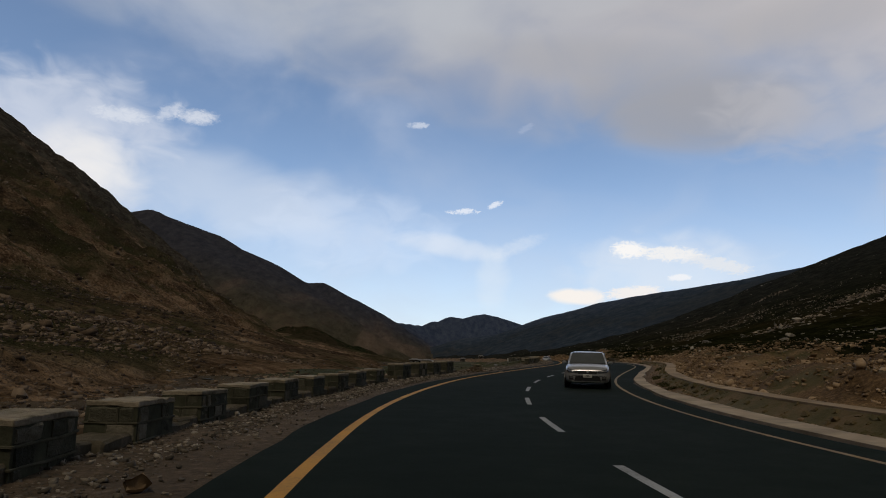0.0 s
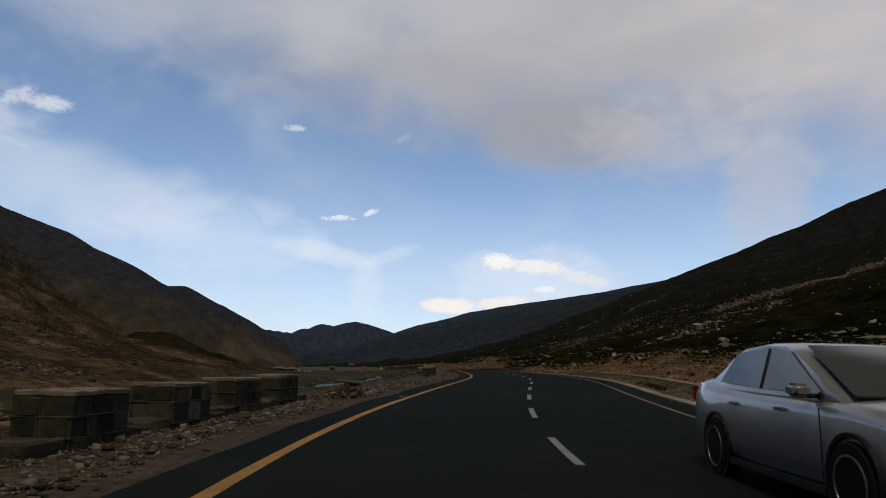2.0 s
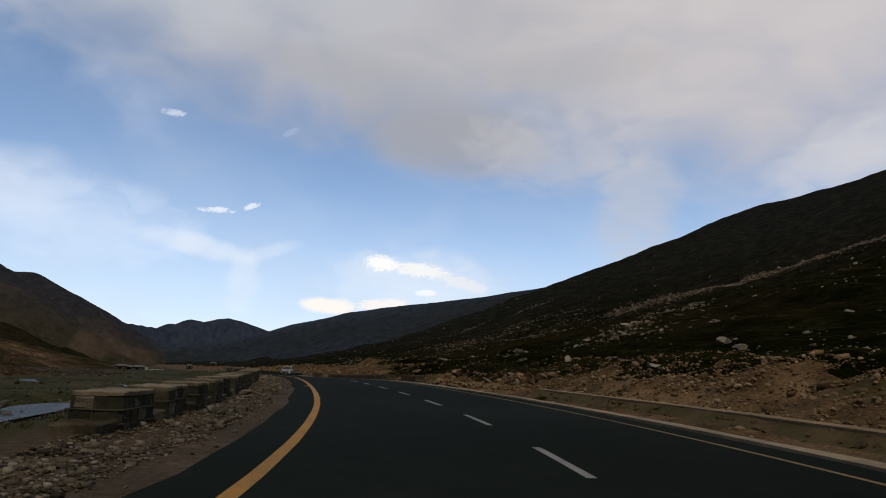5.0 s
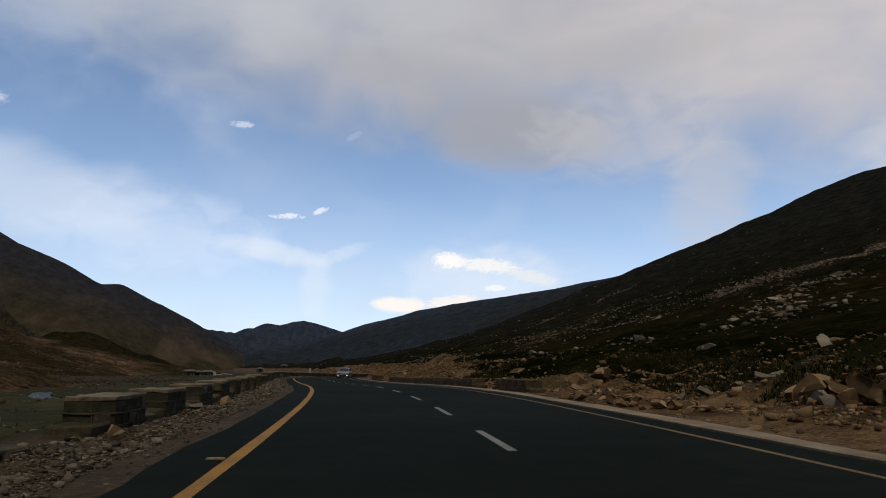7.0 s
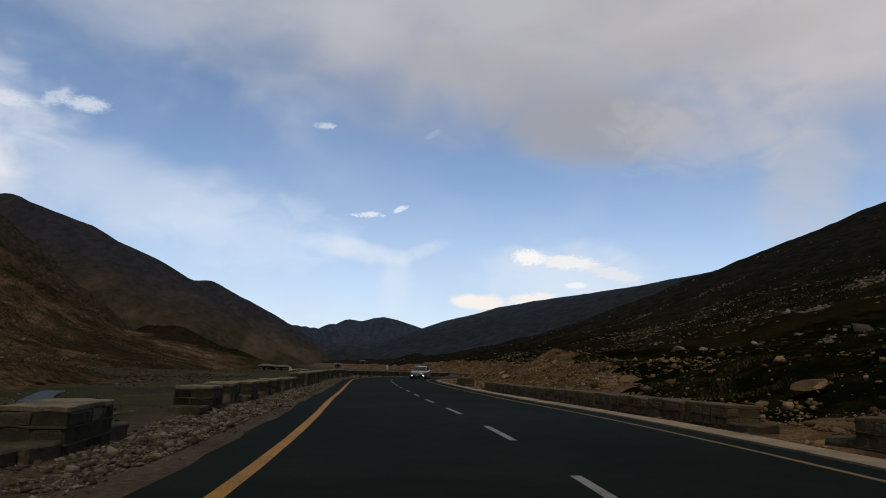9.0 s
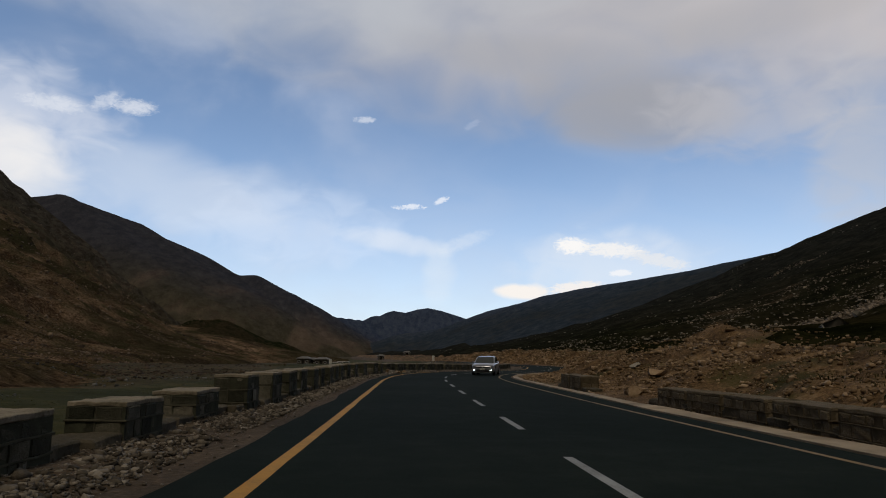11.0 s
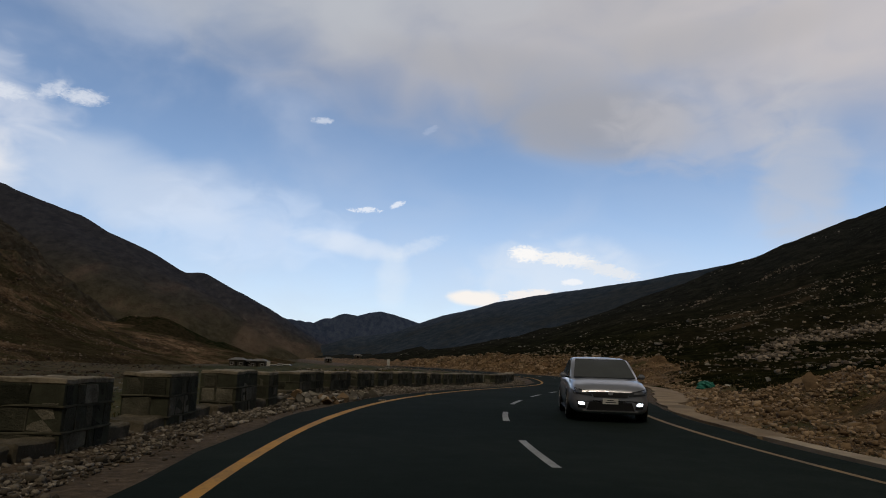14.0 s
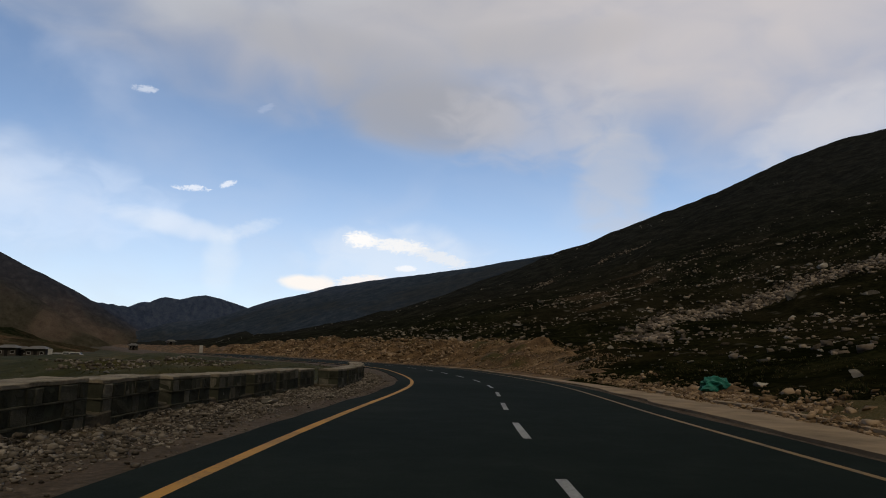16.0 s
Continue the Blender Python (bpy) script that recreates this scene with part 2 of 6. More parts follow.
def road_offset(x, y):
    """Nearest metre of the road and the distance to its left, for places near it."""
    s, n = np.zeros(x.shape), np.zeros(x.shape)
    for k in range(0, len(x), 4000):
        dd = (x[k:k + 4000, None] - RX) ** 2 + (y[k:k + 4000, None] - RY) ** 2
        i = dd.argmin(1)
        s0 = S[i]
        ax, ay = -np.sin(TH[i]), np.cos(TH[i])
        s0 = s0 + (x[k:k + 4000] - RX[i]) * ax + (y[k:k + 4000] - RY[i]) * ay
        s0 = np.clip(s0, S[0], S[-1])
        th = np.interp(s0, S, TH)
        s[k:k + 4000] = s0
        n[k:k + 4000] = -(x[k:k + 4000] - np.interp(s0, S, RX)) * np.cos(th) - (y[k:k + 4000] - np.interp(s0, S, RY)) * np.sin(th)
    return s, n


def road_x(y):
    return np.interp(y, RY, RX)


def land(x, y, full=False):
    """Height of the land at arrays x, y, and which form makes it: 0 valley floor, 1 west slope, 2 east hillside, 3 far ranges."""
    x, y = np.asarray(x, float).ravel(), np.asarray(y, float).ravel()
    o = x - road_x(y)
    near = np.abs(o) < 45
    s, n = np.clip(y, S[0], S[-1]), -o
    if near.any():
        s2, n2 = road_offset(x[near], y[near])
        s, n = s.copy(), n.copy()
        s[near], n[near] = s2, n2
    base = np.interp(np.clip(y, -70, 400), RY, RZ)
    base = np.where(near, np.interp(s, S, RZ), base)
    # valley floor west of the road: falls to a stream, then rises
    drop = (-1.5 * step(n, 6.9, 14) - 0.8 * step(n, 14, 34)) * np.interp(s, (0, 45, 75, 180, 230), (0.35, 0.35, 1, 1, 0.8))
    floor_z = base + np.where(n > 0, drop, 0) + fbm(x, y, 26, 4) * 1.3 * step(np.abs(n), 9, 24)
    floor_z = floor_z - 6.5 * step(y, 330, 900) * step(n, -40, 60)
    mound = step(s, 236, 252) * (1 - step(s, 322, 350)) * step(n, 8, 13) * (1 - step(n, 26, 38))
    floor_z = floor_z + mound * np.maximum(0.35 + 1.7 * fbm(x + 15, y, 11, 4), 0)
    brook = np.abs(n - np.interp(s, STREAM_S, STREAM_N))
    floor_z = floor_z - 0.45 * (1 - step(brook, 0.9, 3.2)) * step(s, 46, 58) * (1 - step(s, 176, 184)) * near
    # east hillside
    r = np.maximum(-n, 0)
    side = np.interp(r, SIDE_N, SIDE_Z)
    taper = 1 - step(y - 0.25 * r, 420, 950) * np.interp(r, (0, 40, 120, 1000), (0.9, 0.85, 0.75, 0.6))
    east = base + side * taper + fbm(x, y, 60, 5) * np.clip(r - 12, 0, 60) * 0.12 + fbm(x, y, 7, 3) * 0.8 * step(r, 8, 14)
    east = east - 12.5 * np.exp(-((x - 430) / 50) ** 2 - ((y - 575) / 140) ** 2)
    # rubble bank close to the road
    bank = np.exp(-((r - 14.5) / 5.0) ** 2) * (1.15 + 1.3 * fbm(x + 40, y, 17, 3)) * step(r, 6.9, 9.5)
    bank = bank * np.interp(s, (-20, 60, 90, 110, 150, 166, 176, 190, 199, 232, 250, 330), (0.55, 0.55, 0.5, 0.35, 0.5, 1.0, 0.8, 0.55, 0.0, 0.1, 0.9, 0.8))
    lumps = (np.abs(fbm(x, y, 4.5, 3)) * 1.5 + fbm(x + 9, y, 1.8, 3) * 0.55) * step(r, 7.2, 8.6) * (1 - step(r, 21, 30)) * np.interp(s, (60, 90, 110, 150, 166, 190, 199, 236, 250), (0.9, 0.7, 0.55, 0.6, 0.7, 0.7, 0.25, 0.3, 1))
    east = east + bank + lumps
    # west slope: gullies and rock ribs that run down it, calmer towards the crest
    wz, share = range_side(x, y, WEST, 1.28)
    calm = 1 - 0.82 * step(share, 0.62, 0.95)
    gully = fbm(x * 0.35 + y * 0.12, y * 1.4, 170, 4) * 34 + fbm(x, y, 45, 5, 0.58) * 15
    rib = 1 - 2 * np.abs(fbm((x * 0.45 + y * 0.5), (y * 1.1 - x * 0.35), 105, 5, 0.55))
    west = wz + (gully * step(wz, -20, 90) + (rib - 0.6) * 30 * step(wz, 18, 120)) * calm
    west = west + fbm(x, y, 12, 4, 0.6) * 3.6 * step(wz, -5, 15) + np.abs(fbm(x + 70, y, 26, 4, 0.6)) * 7 * step(wz, 5, 40)
    toe = ridge(x, y, [(-84, -900, 17), (-84, 80, 17), (-100, 190, 18), (-146, 350, 16), (-225, 560, 16), (-285, 800, 24), (-300, 1000, 40), (-275, 1110, 42), (-215, 1175, 30)], 0.22) - 3 + fbm(x, y, 30, 4) * 4
    west = np.maximum(west, toe)
    spur = ridge(x, y, SPUR, 0.62) + fbm(x, y, 60, 4) * 14
    far_w = ridge(x, y, WEST_FAR, 0.60, 14)
    grooves = 1 - 2 * np.abs(fbm(x * 0.5 + y * 0.2, y - x * 0.3, 210, 5, 0.5))
    far_e = ridge(x, y, EAST_FAR, 0.42, 70)
    far = np.maximum(far_w + (grooves - 0.6) * 26 * step(far_w, 20, 90) * (1 - 0.9 * step(far_w, 120, 330)) * (1 - step(y, 3050, 3350)), far_e + fbm(x, y, 330, 5) * 9 + fbm(x, y, 60, 3) * 2.5)
    west = west + step(n, 24, 60) * 3.0 * np.log1p(np.exp(-np.abs(west - floor_z) / 3.0))
    stack = np.stack([floor_z, west, np.where(n < -6.5, east, -1e9), far, spur])
    which = stack.argmax(0)
    z = stack.max(0)
    # the paved bed itself
    bed = base - 0.03 - 0.05 * step(np.abs(n), 4.6, 6.5)
    flat_ = 1 - step(np.abs(n), 5.6, 7.2)
    z = z * (1 - flat_) + bed * flat_
    z = z + 0.17 * step(-n, 5.5, 6.3) * (n > -7.5) * (s < 86)
    z = z + np.where(np.abs(n) > 4.8, fbm(x, y, 2.2, 3) * 0.16 * step(np.abs(n), 4.9, 7.0) * (np.abs(n) < 60), 0)
    return (z, which, s, n) if full else z

# ---------------------------------------------------------------- materials
def material(name, rough=0.85, metal=0.0, spec=0.3):
    m = bpy.data.materials.new(name)
    m.use_nodes = True
    b = m.node_tree.nodes["Principled BSDF"]
    b.inputs["Roughness"].default_value, b.inputs["Metallic"].default_value = rough, metal
    b.inputs["Specular IOR Level"].default_value = spec
    return m, m.node_tree, b


def position(tree):
    return tree.nodes.new("ShaderNodeNewGeometry").outputs["Position"]


def ramp(tree, fac, stops):
    n = tree.nodes.new("ShaderNodeValToRGB")
    while len(n.color_ramp.elements) < len(stops):
        n.color_ramp.elements.new(0.5)
    for e, (at, c) in zip(n.color_ramp.elements, stops):
        e.position, e.color = at, (*c, 1)
    tree.links.new(fac, n.inputs[0])
    return n.outputs[0]


def relief(tree, bsdf, height, strength, distance):
    n = tree.nodes.new("ShaderNodeBump")
    n.inputs["Strength"].default_value, n.inputs["Distance"].default_value = strength, distance
    tree.links.new(height, n.inputs["Height"])
    tree.links.new(n.outputs[0], bsdf.inputs["Normal"])


def plain(name, c, rough=0.6, metal=0.0, spec=0.4, vary=0.25, scale=3.0, bump=0.0):
    """A surface of one colour with grain and slight wear."""
    m, t, b = material(name, rough, metal, spec)
    p = t.nodes.new("ShaderNodeTexCoord").outputs["Object"]
    f = noise_tex(t, p, scale, 6, 0.6)
    dark, light = tuple(x * (1 - vary) for x in c), tuple(min(1, x * (1 + vary)) for x in c)
    t.links.new(ramp(t, f, ((0.3, dark), (0.7, light))), b.inputs["Base Color"])
    if bump:
        relief(t, b, noise_tex(t, p, scale * 8, 5, 0.6), bump, 0.02)
    return m


def stony(name, stops, rough=0.92, scale=0.6, bump=0.6, per_piece=True):
    """Rock whose tone varies from piece to piece and over each piece."""
    m, t, b = material(name, rough, 0, 0.2)
    p = position(t)
    f = noise_tex(t, p, scale, 6, 0.62)
    f2 = noise_tex(t, p, scale * 9, 4, 0.6)
    f = math_node(t, "ADD", math_node(t, "MULTIPLY", f, 0.6), math_node(t, "MULTIPLY", f2, 0.25))
    if per_piece:
        g = t.nodes.new("ShaderNodeNewGeometry")
        o = t.nodes.new("ShaderNodeObjectInfo")
        r = math_node(t, "FRACT", math_node(t, "ADD", g.outputs["Random Per Island"], o.outputs["Random"]))
        f = math_node(t, "ADD", f, math_node(t, "MULTIPLY", math_node(t, "SUBTRACT", r, 0.35), 0.55))
    t.links.new(ramp(t, f, stops), b.inputs["Base Color"])
    relief(t, b, noise_tex(t, p, scale * 14, 5, 0.65), bump, 0.03)
    return m


def asphalt():
    m, t, b = material("asphalt", 0.92, 0, 0.02)
    p = position(t)
    big, mid, fine = noise_tex(t, p, 0.12, 4, 0.5), noise_tex(t, p, 1.3, 6, 0.7), noise_tex(t, p, 45, 4, 0.75)
    f = math_node(t, "ADD", math_node(t, "MULTIPLY", big, 0.35), math_node(t, "ADD", math_node(t, "MULTIPLY", mid, 0.3), math_node(t, "MULTIPLY", fine, 0.35)))
    t.links.new(ramp(t, f, ((0.36, (0.0066, 0.0102, 0.0086)), (0.5, (0.0112, 0.0166, 0.0142)), (0.64, (0.0210, 0.0272, 0.0230)))), b.inputs["Base Color"])
    relief(t, b, fine, 0.35, 0.006)
    return m


def line_paint(name, c, worn):
    m, t, b = material(name, 0.7, 0, 0.3)
    p = position(t)
    f = math_node(t, "ADD", math_node(t, "MULTIPLY", noise_tex(t, p, 1.1, 4, 0.6), 0.5), math_node(t, "MULTIPLY", noise_tex(t, p, 26, 4, 0.7), 0.5))
    t.links.new(ramp(t, f, ((0.34, worn), (0.52, c), (0.8, tuple(min(1, x * 1.25) for x in c)))), b.inputs["Base Color"])
    return m


def ground_material():
    """Valley floor: gravel and dirt beside the road, dull grass beyond, a stony stream bed."""
    m, t, b = material("valley_floor", 0.95, 0, 0.12)
    p = position(t)
    a = t.nodes.new("ShaderNodeAttribute")
    a.attribute_name = "offset"
    off = a.outputs["Fac"]
    big, mid, fine = noise_tex(t, p, 0.045, 5, 0.55), noise_tex(t, p, 0.5, 6, 0.65), noise_tex(t, p, 9, 5, 0.7)
    gravel = ramp(t, math_node(t, "ADD", math_node(t, "MULTIPLY", fine, 0.6), math_node(t, "MULTIPLY", mid, 0.4)),
                  ((0.34, (0.032, 0.024, 0.015)), (0.5, (0.078, 0.058, 0.038)), (0.68, (0.17, 0.13, 0.09))))
    grass = ramp(t, math_node(t, "ADD", math_node(t, "MULTIPLY", big, 0.5), math_node(t, "MULTIPLY", mid, 0.5)),
                 ((0.34, (0.014, 0.018, 0.003)), (0.48, (0.032, 0.034, 0.007)), (0.57, (0.056, 0.050, 0.013)), (0.67, (0.084, 0.068, 0.028)), (0.8, (0.14, 0.104, 0.052))))
    dirt = ramp(t, math_node(t, "ADD", math_node(t, "MULTIPLY", mid, 0.55), math_node(t, "MULTIPLY", fine, 0.45)),
                ((0.36, (0.026, 0.016, 0.008)), (0.47, (0.090, 0.055, 0.025)), (0.56, (0.19, 0.120, 0.058)), (0.68, (0.33, 0.23, 0.13))))
    wob = math_node(t, "ADD", off, math_node(t, "MULTIPLY", math_node(t, "SUBTRACT", mid, 0.5), 4.0))
    c = mix_rgb(t, smooth(t, wob, 6.6, 7.8), gravel, grass)
    moss = smooth(t, math_node(t, "ADD", noise_tex(t, p, 0.16, 5, 0.6), math_node(t, "MULTIPLY", mid, 0.3)), 0.70, 0.80, 0.0, 0.8)
    dirt = mix_rgb(t, moss, dirt, grass)
    c = mix_rgb(t, smooth(t, wob, -6.0, -4.5, 1.0, 0.0), c, dirt)
    far_ = smooth(t, math_node(t, "ADD", off, math_node(t, "MULTIPLY", math_node(t, "SUBTRACT", big, 0.5), 40.0)), 38, 56)
    scree = ramp(t, math_node(t, "ADD", math_node(t, "MULTIPLY", mid, 0.55), math_node(t, "MULTIPLY", fine, 0.45)), ((0.36, (0.024, 0.017, 0.008)), (0.5, (0.056, 0.040, 0.020)), (0.66, (0.115, 0.080, 0.044))))
    sp = t.nodes.new("ShaderNodeSeparateXYZ")
    t.links.new(p, sp.inputs[0])
    slide = math_node(t, "MULTIPLY", smooth(t, math_node(t, "ADD", sp.outputs[1], math_node(t, "MULTIPLY", mid, 8.0)), 38, 48, 1.0, 0.0), smooth(t, off, 6.8, 7.6))   # the scree slope reaches the parapet here
    c = mix_rgb(t, math_node(t, "MAXIMUM", slide, math_node(t, "MULTIPLY", far_, 0.6)), c, scree)
    wob2 = math_node(t, "ADD", off, math_node(t, "MULTIPLY", math_node(t, "SUBTRACT", big, 0.5), 18.0))
    bed = math_node(t, "MULTIPLY", smooth(t, wob2, 17, 19), smooth(t, wob2, 24, 27, 1.0, 0.0))
    c = mix_rgb(t, math_node(t, "MULTIPLY", bed, 0.12), c, gravel)
    t.links.new(c, b.inputs["Base Color"])
    relief(t, b, math_node(t, "ADD", mid, math_node(t, "MULTIPLY", fine, 0.4)), 0.8, 0.15)
    return m


def slope_material(name, stops, grass, streak=(1.0, 1.0, 1.0), amount=0.5, size=0.012, fleck=None, bump=4.0, crag=None, change=None, bare=(), far_haze=None):
    """A mountain side: soil and scree in drifts, darker turf, pale stones."""
    m, t, b = material(name, 1.0, 0, 0.0)
    p = position(t)
    mp = t.nodes.new("ShaderNodeMapping")
    mp.inputs["Scale"].default_value = streak
    t.links.new(p, mp.inputs["Vector"])
    q = mp.outputs[0]
    big, mid, fine = noise_tex(t, q, size, 6, 0.6, 0.5), noise_tex(t, q, size * 9, 6, 0.62), noise_tex(t, p, size * 60, 5, 0.7)
    f = math_node(t, "ADD", math_node(t, "MULTIPLY", mid, 0.50), math_node(t, "MULTIPLY", fine, 0.50))
    f = math_node(t, "ADD", math_node(t, "MULTIPLY", math_node(t, "SUBTRACT", f, 0.5), 1.7), 0.5)
    c = ramp(t, f, stops)
    g = ramp(t, f, grass)
    c = mix_rgb(t, smooth(t, math_node(t, "ADD", big, math_node(t, "MULTIPLY", mid, 0.25)), 0.62 - amount * 0.25, 0.78 - amount * 0.25), c, g)
    if crag:
        mp2 = t.nodes.new("ShaderNodeMapping")
        mp2.inputs["Scale"].default_value = (1.0, 1.0, 1.6)
        t.links.new(p, mp2.inputs["Vector"])
        rock = noise_tex(t, mp2.outputs[0], 0.021, 8, 0.66, 0.8)
        vein = noise_tex(t, mp2.outputs[0], 0.16, 6, 0.7, 1.2)
        k = smooth(t, math_node(t, "ADD", rock, math_node(t, "MULTIPLY", vein, 0.45)), 0.755, 0.86)
        c = mix_rgb(t, math_node(t, "MULTIPLY", k, 0.68), c, ramp(t, fine, ((0.35, crag), (0.7, tuple(3.2 * v for v in crag)))))
        green = smooth(t, math_node(t, "ADD", noise_tex(t, p, 0.03, 5, 0.6), math_node(t, "MULTIPLY", mid, 0.3)), 0.62, 0.78, 0.0, 0.75)
        c = mix_rgb(t, green, c, ramp(t, fine, ((0.3, (0.020, 0.026, 0.011)), (0.7, (0.060, 0.060, 0.028)))))
        for size2, edge, tone in ((0.42, 0.20, (0.26, 0.20, 0.14)), (0.30, 0.24, (0.018, 0.014, 0.011)), (0.95, 0.22, (0.20, 0.15, 0.10))):
            vor = t.nodes.new("ShaderNodeTexVoronoi")
            vor.inputs["Scale"].default_value = size2
            t.links.new(p, vor.inputs["Vector"])
            dot = math_node(t, "MULTIPLY", smooth(t, vor.outputs["Distance"], edge * 0.6, edge, 0.8, 0.0), smooth(t, noise_tex(t, p, size2 * 0.12, 4, 0.7), 0.50, 0.62))
            c = mix_rgb(t, dot, c, tone)
    if fleck:
        vor = t.nodes.new("ShaderNodeTexVoronoi")
        vor.inputs["Scale"].default_value = 0.22
        t.links.new(p, vor.inputs["Vector"])
        spot = math_node(t, "MULTIPLY", smooth(t, vor.outputs["Distance"], 0.10, 0.22, 1.0, 0.0), smooth(t, math_node(t, "ADD", big, math_node(t, "MULTIPLY", mid, 0.6)), 0.80, 0.92))
        c = mix_rgb(t, spot, c, fleck)
    if bare:
        sp = t.nodes.new("ShaderNodeSeparateXYZ")
        t.links.new(p, sp.inputs[0])
        for x0, y0, rx, ry in bare:          # patches of bare soil
            q = math_node(t, "ADD", math_node(t, "POWER", math_node(t, "ABSOLUTE", math_node(t, "DIVIDE", math_node(t, "SUBTRACT", sp.outputs[0], x0), rx)), 2.0),
                          math_node(t, "POWER", math_node(t, "ABSOLUTE", math_node(t, "DIVIDE", math_node(t, "SUBTRACT", sp.outputs[1], y0), ry)), 2.0))
            q = math_node(t, "ADD", q, math_node(t, "MULTIPLY", math_node(t, "SUBTRACT", mid, 0.5), 4.0))
            c = mix_rgb(t, smooth(t, q, 0.2, 1.6, 0.8, 0.0), c, ramp(t, fine, ((0.3, (0.05, 0.035, 0.02)), (0.7, (0.12, 0.085, 0.05)))))
    # tone shift uphill and onward: other rock, and on some slopes painted haze
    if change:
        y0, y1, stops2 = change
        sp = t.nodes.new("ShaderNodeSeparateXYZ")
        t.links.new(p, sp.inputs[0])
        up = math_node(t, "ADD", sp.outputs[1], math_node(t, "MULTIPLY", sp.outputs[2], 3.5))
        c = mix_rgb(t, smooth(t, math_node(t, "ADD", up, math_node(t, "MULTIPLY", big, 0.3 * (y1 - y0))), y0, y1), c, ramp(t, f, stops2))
    # base colour turns blue with distance, standing in for haze
    if far_haze:
        y0, y1, stops3 = far_haze
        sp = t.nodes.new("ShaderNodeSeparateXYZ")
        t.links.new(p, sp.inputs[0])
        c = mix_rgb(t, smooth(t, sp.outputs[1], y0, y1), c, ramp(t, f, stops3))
    t.links.new(c, b.inputs["Base Color"])
    relief(t, b, math_node(t, "ADD", math_node(t, "MULTIPLY", mid, 2.0), fine), 0.8, bump)
    return m


M_ROAD = asphalt()
M_YELLOW = line_paint("yellow_line_paint", (0.43, 0.215, 0.008), (0.19, 0.105, 0.014))
M_OCHRE = line_paint("faded_yellow_paint", (0.225, 0.150, 0.050), (0.078, 0.062, 0.034))
M_WHITE = line_paint("white_line_paint", (0.28, 0.29, 0.28), (0.12, 0.122, 0.118))
M_KERB = plain("pale_concrete", (0.29, 0.235, 0.165), 0.9, 0, 0.2, 0.4, 0.9, 0.5)
M_APRON = plain("dusty_apron_concrete", (0.245, 0.182, 0.112), 0.92, 0, 0.15, 0.4, 0.7, 0.6)
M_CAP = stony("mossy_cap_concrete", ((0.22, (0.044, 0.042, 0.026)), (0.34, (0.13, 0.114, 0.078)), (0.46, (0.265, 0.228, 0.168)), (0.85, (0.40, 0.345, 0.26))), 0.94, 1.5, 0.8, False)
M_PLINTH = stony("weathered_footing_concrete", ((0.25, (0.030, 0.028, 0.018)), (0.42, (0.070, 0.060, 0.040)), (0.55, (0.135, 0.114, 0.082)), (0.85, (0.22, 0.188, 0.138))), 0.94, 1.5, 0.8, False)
M_MORTAR = plain("mortar", (0.052, 0.054, 0.037), 0.95, 0, 0.1, 0.4, 3.0, 0.6)
M_STONE = stony("wall_stone", ((0.2, (0.020, 0.022, 0.014)), (0.48, (0.056, 0.056, 0.039)), (0.66, (0.105, 0.099, 0.072)), (0.9, (0.24, 0.218, 0.168))), 0.92, 2.6, 1.0)
M_STONE_EAST = stony("brown_wall_stone", ((0.2, (0.058, 0.047, 0.029)), (0.42, (0.120, 0.096, 0.061)), (0.62, (0.185, 0.150, 0.098))), 0.92, 2.2, 0.9, False)
M_MORTAR_EAST = plain("brown_mortar", (0.085, 0.068, 0.043), 0.95, 0, 0.1, 0.4, 3.0, 0.6)
M_POINTING = plain("raised_pointing_mortar", (0.075, 0.072, 0.052), 0.95, 0, 0.1, 0.4, 3.0, 0.6)
M_RUBBLE = stony("tan_rubble", ((0.15, (0.045, 0.030, 0.016)), (0.42, (0.165, 0.110, 0.060)), (0.62, (0.27, 0.187, 0.108)), (0.88, (0.45, 0.34, 0.225))), 0.92, 0.7)
M_BOULDER = stony("grey_boulder", ((0.2, (0.045, 0.041, 0.033)), (0.5, (0.145, 0.132, 0.108)), (0.85, (0.42, 0.385, 0.32))), 0.92, 0.5)
M_STREAM = stony("tan_boulder_stream", ((0.2, (0.045, 0.036, 0.027)), (0.5, (0.15, 0.122, 0.092)), (0.85, (0.40, 0.335, 0.26))), 0.92, 0.5)
M_BROOK = stony("grey_brook_stone", ((0.2, (0.020, 0.021, 0.018)), (0.5, (0.070, 0.070, 0.062)), (0.85, (0.22, 0.215, 0.195))), 0.8, 1.2)
M_SCREE = stony("brown_scree", ((0.15, (0.022, 0.016, 0.012)), (0.5, (0.10, 0.072, 0.049)), (0.85, (0.27, 0.208, 0.148))), 0.94, 0.7)
M_CRAG = stony("dark_crag_rock", ((0.2, (0.020, 0.016, 0.012)), (0.5, (0.05, 0.038, 0.028)), (0.85, (0.12, 0.09, 0.065))), 0.95, 0.3)
M_MOSSY = stony("mossy_wall_face", ((0.2, (0.040, 0.030, 0.011)), (0.38, (0.070, 0.060, 0.024)), (0.52, (0.118, 0.082, 0.042)), (0.85, (0.20, 0.145, 0.078))), 0.95, 0.9, 0.8, False)
M_GRAVEL = stony("shoulder_gravel", ((0.2, (0.028, 0.024, 0.018)), (0.45, (0.095, 0.081, 0.062)), (0.7, (0.21, 0.183, 0.146)), (0.92, (0.42, 0.38, 0.32))), 0.94, 2.0)
M_GROUND = ground_material()
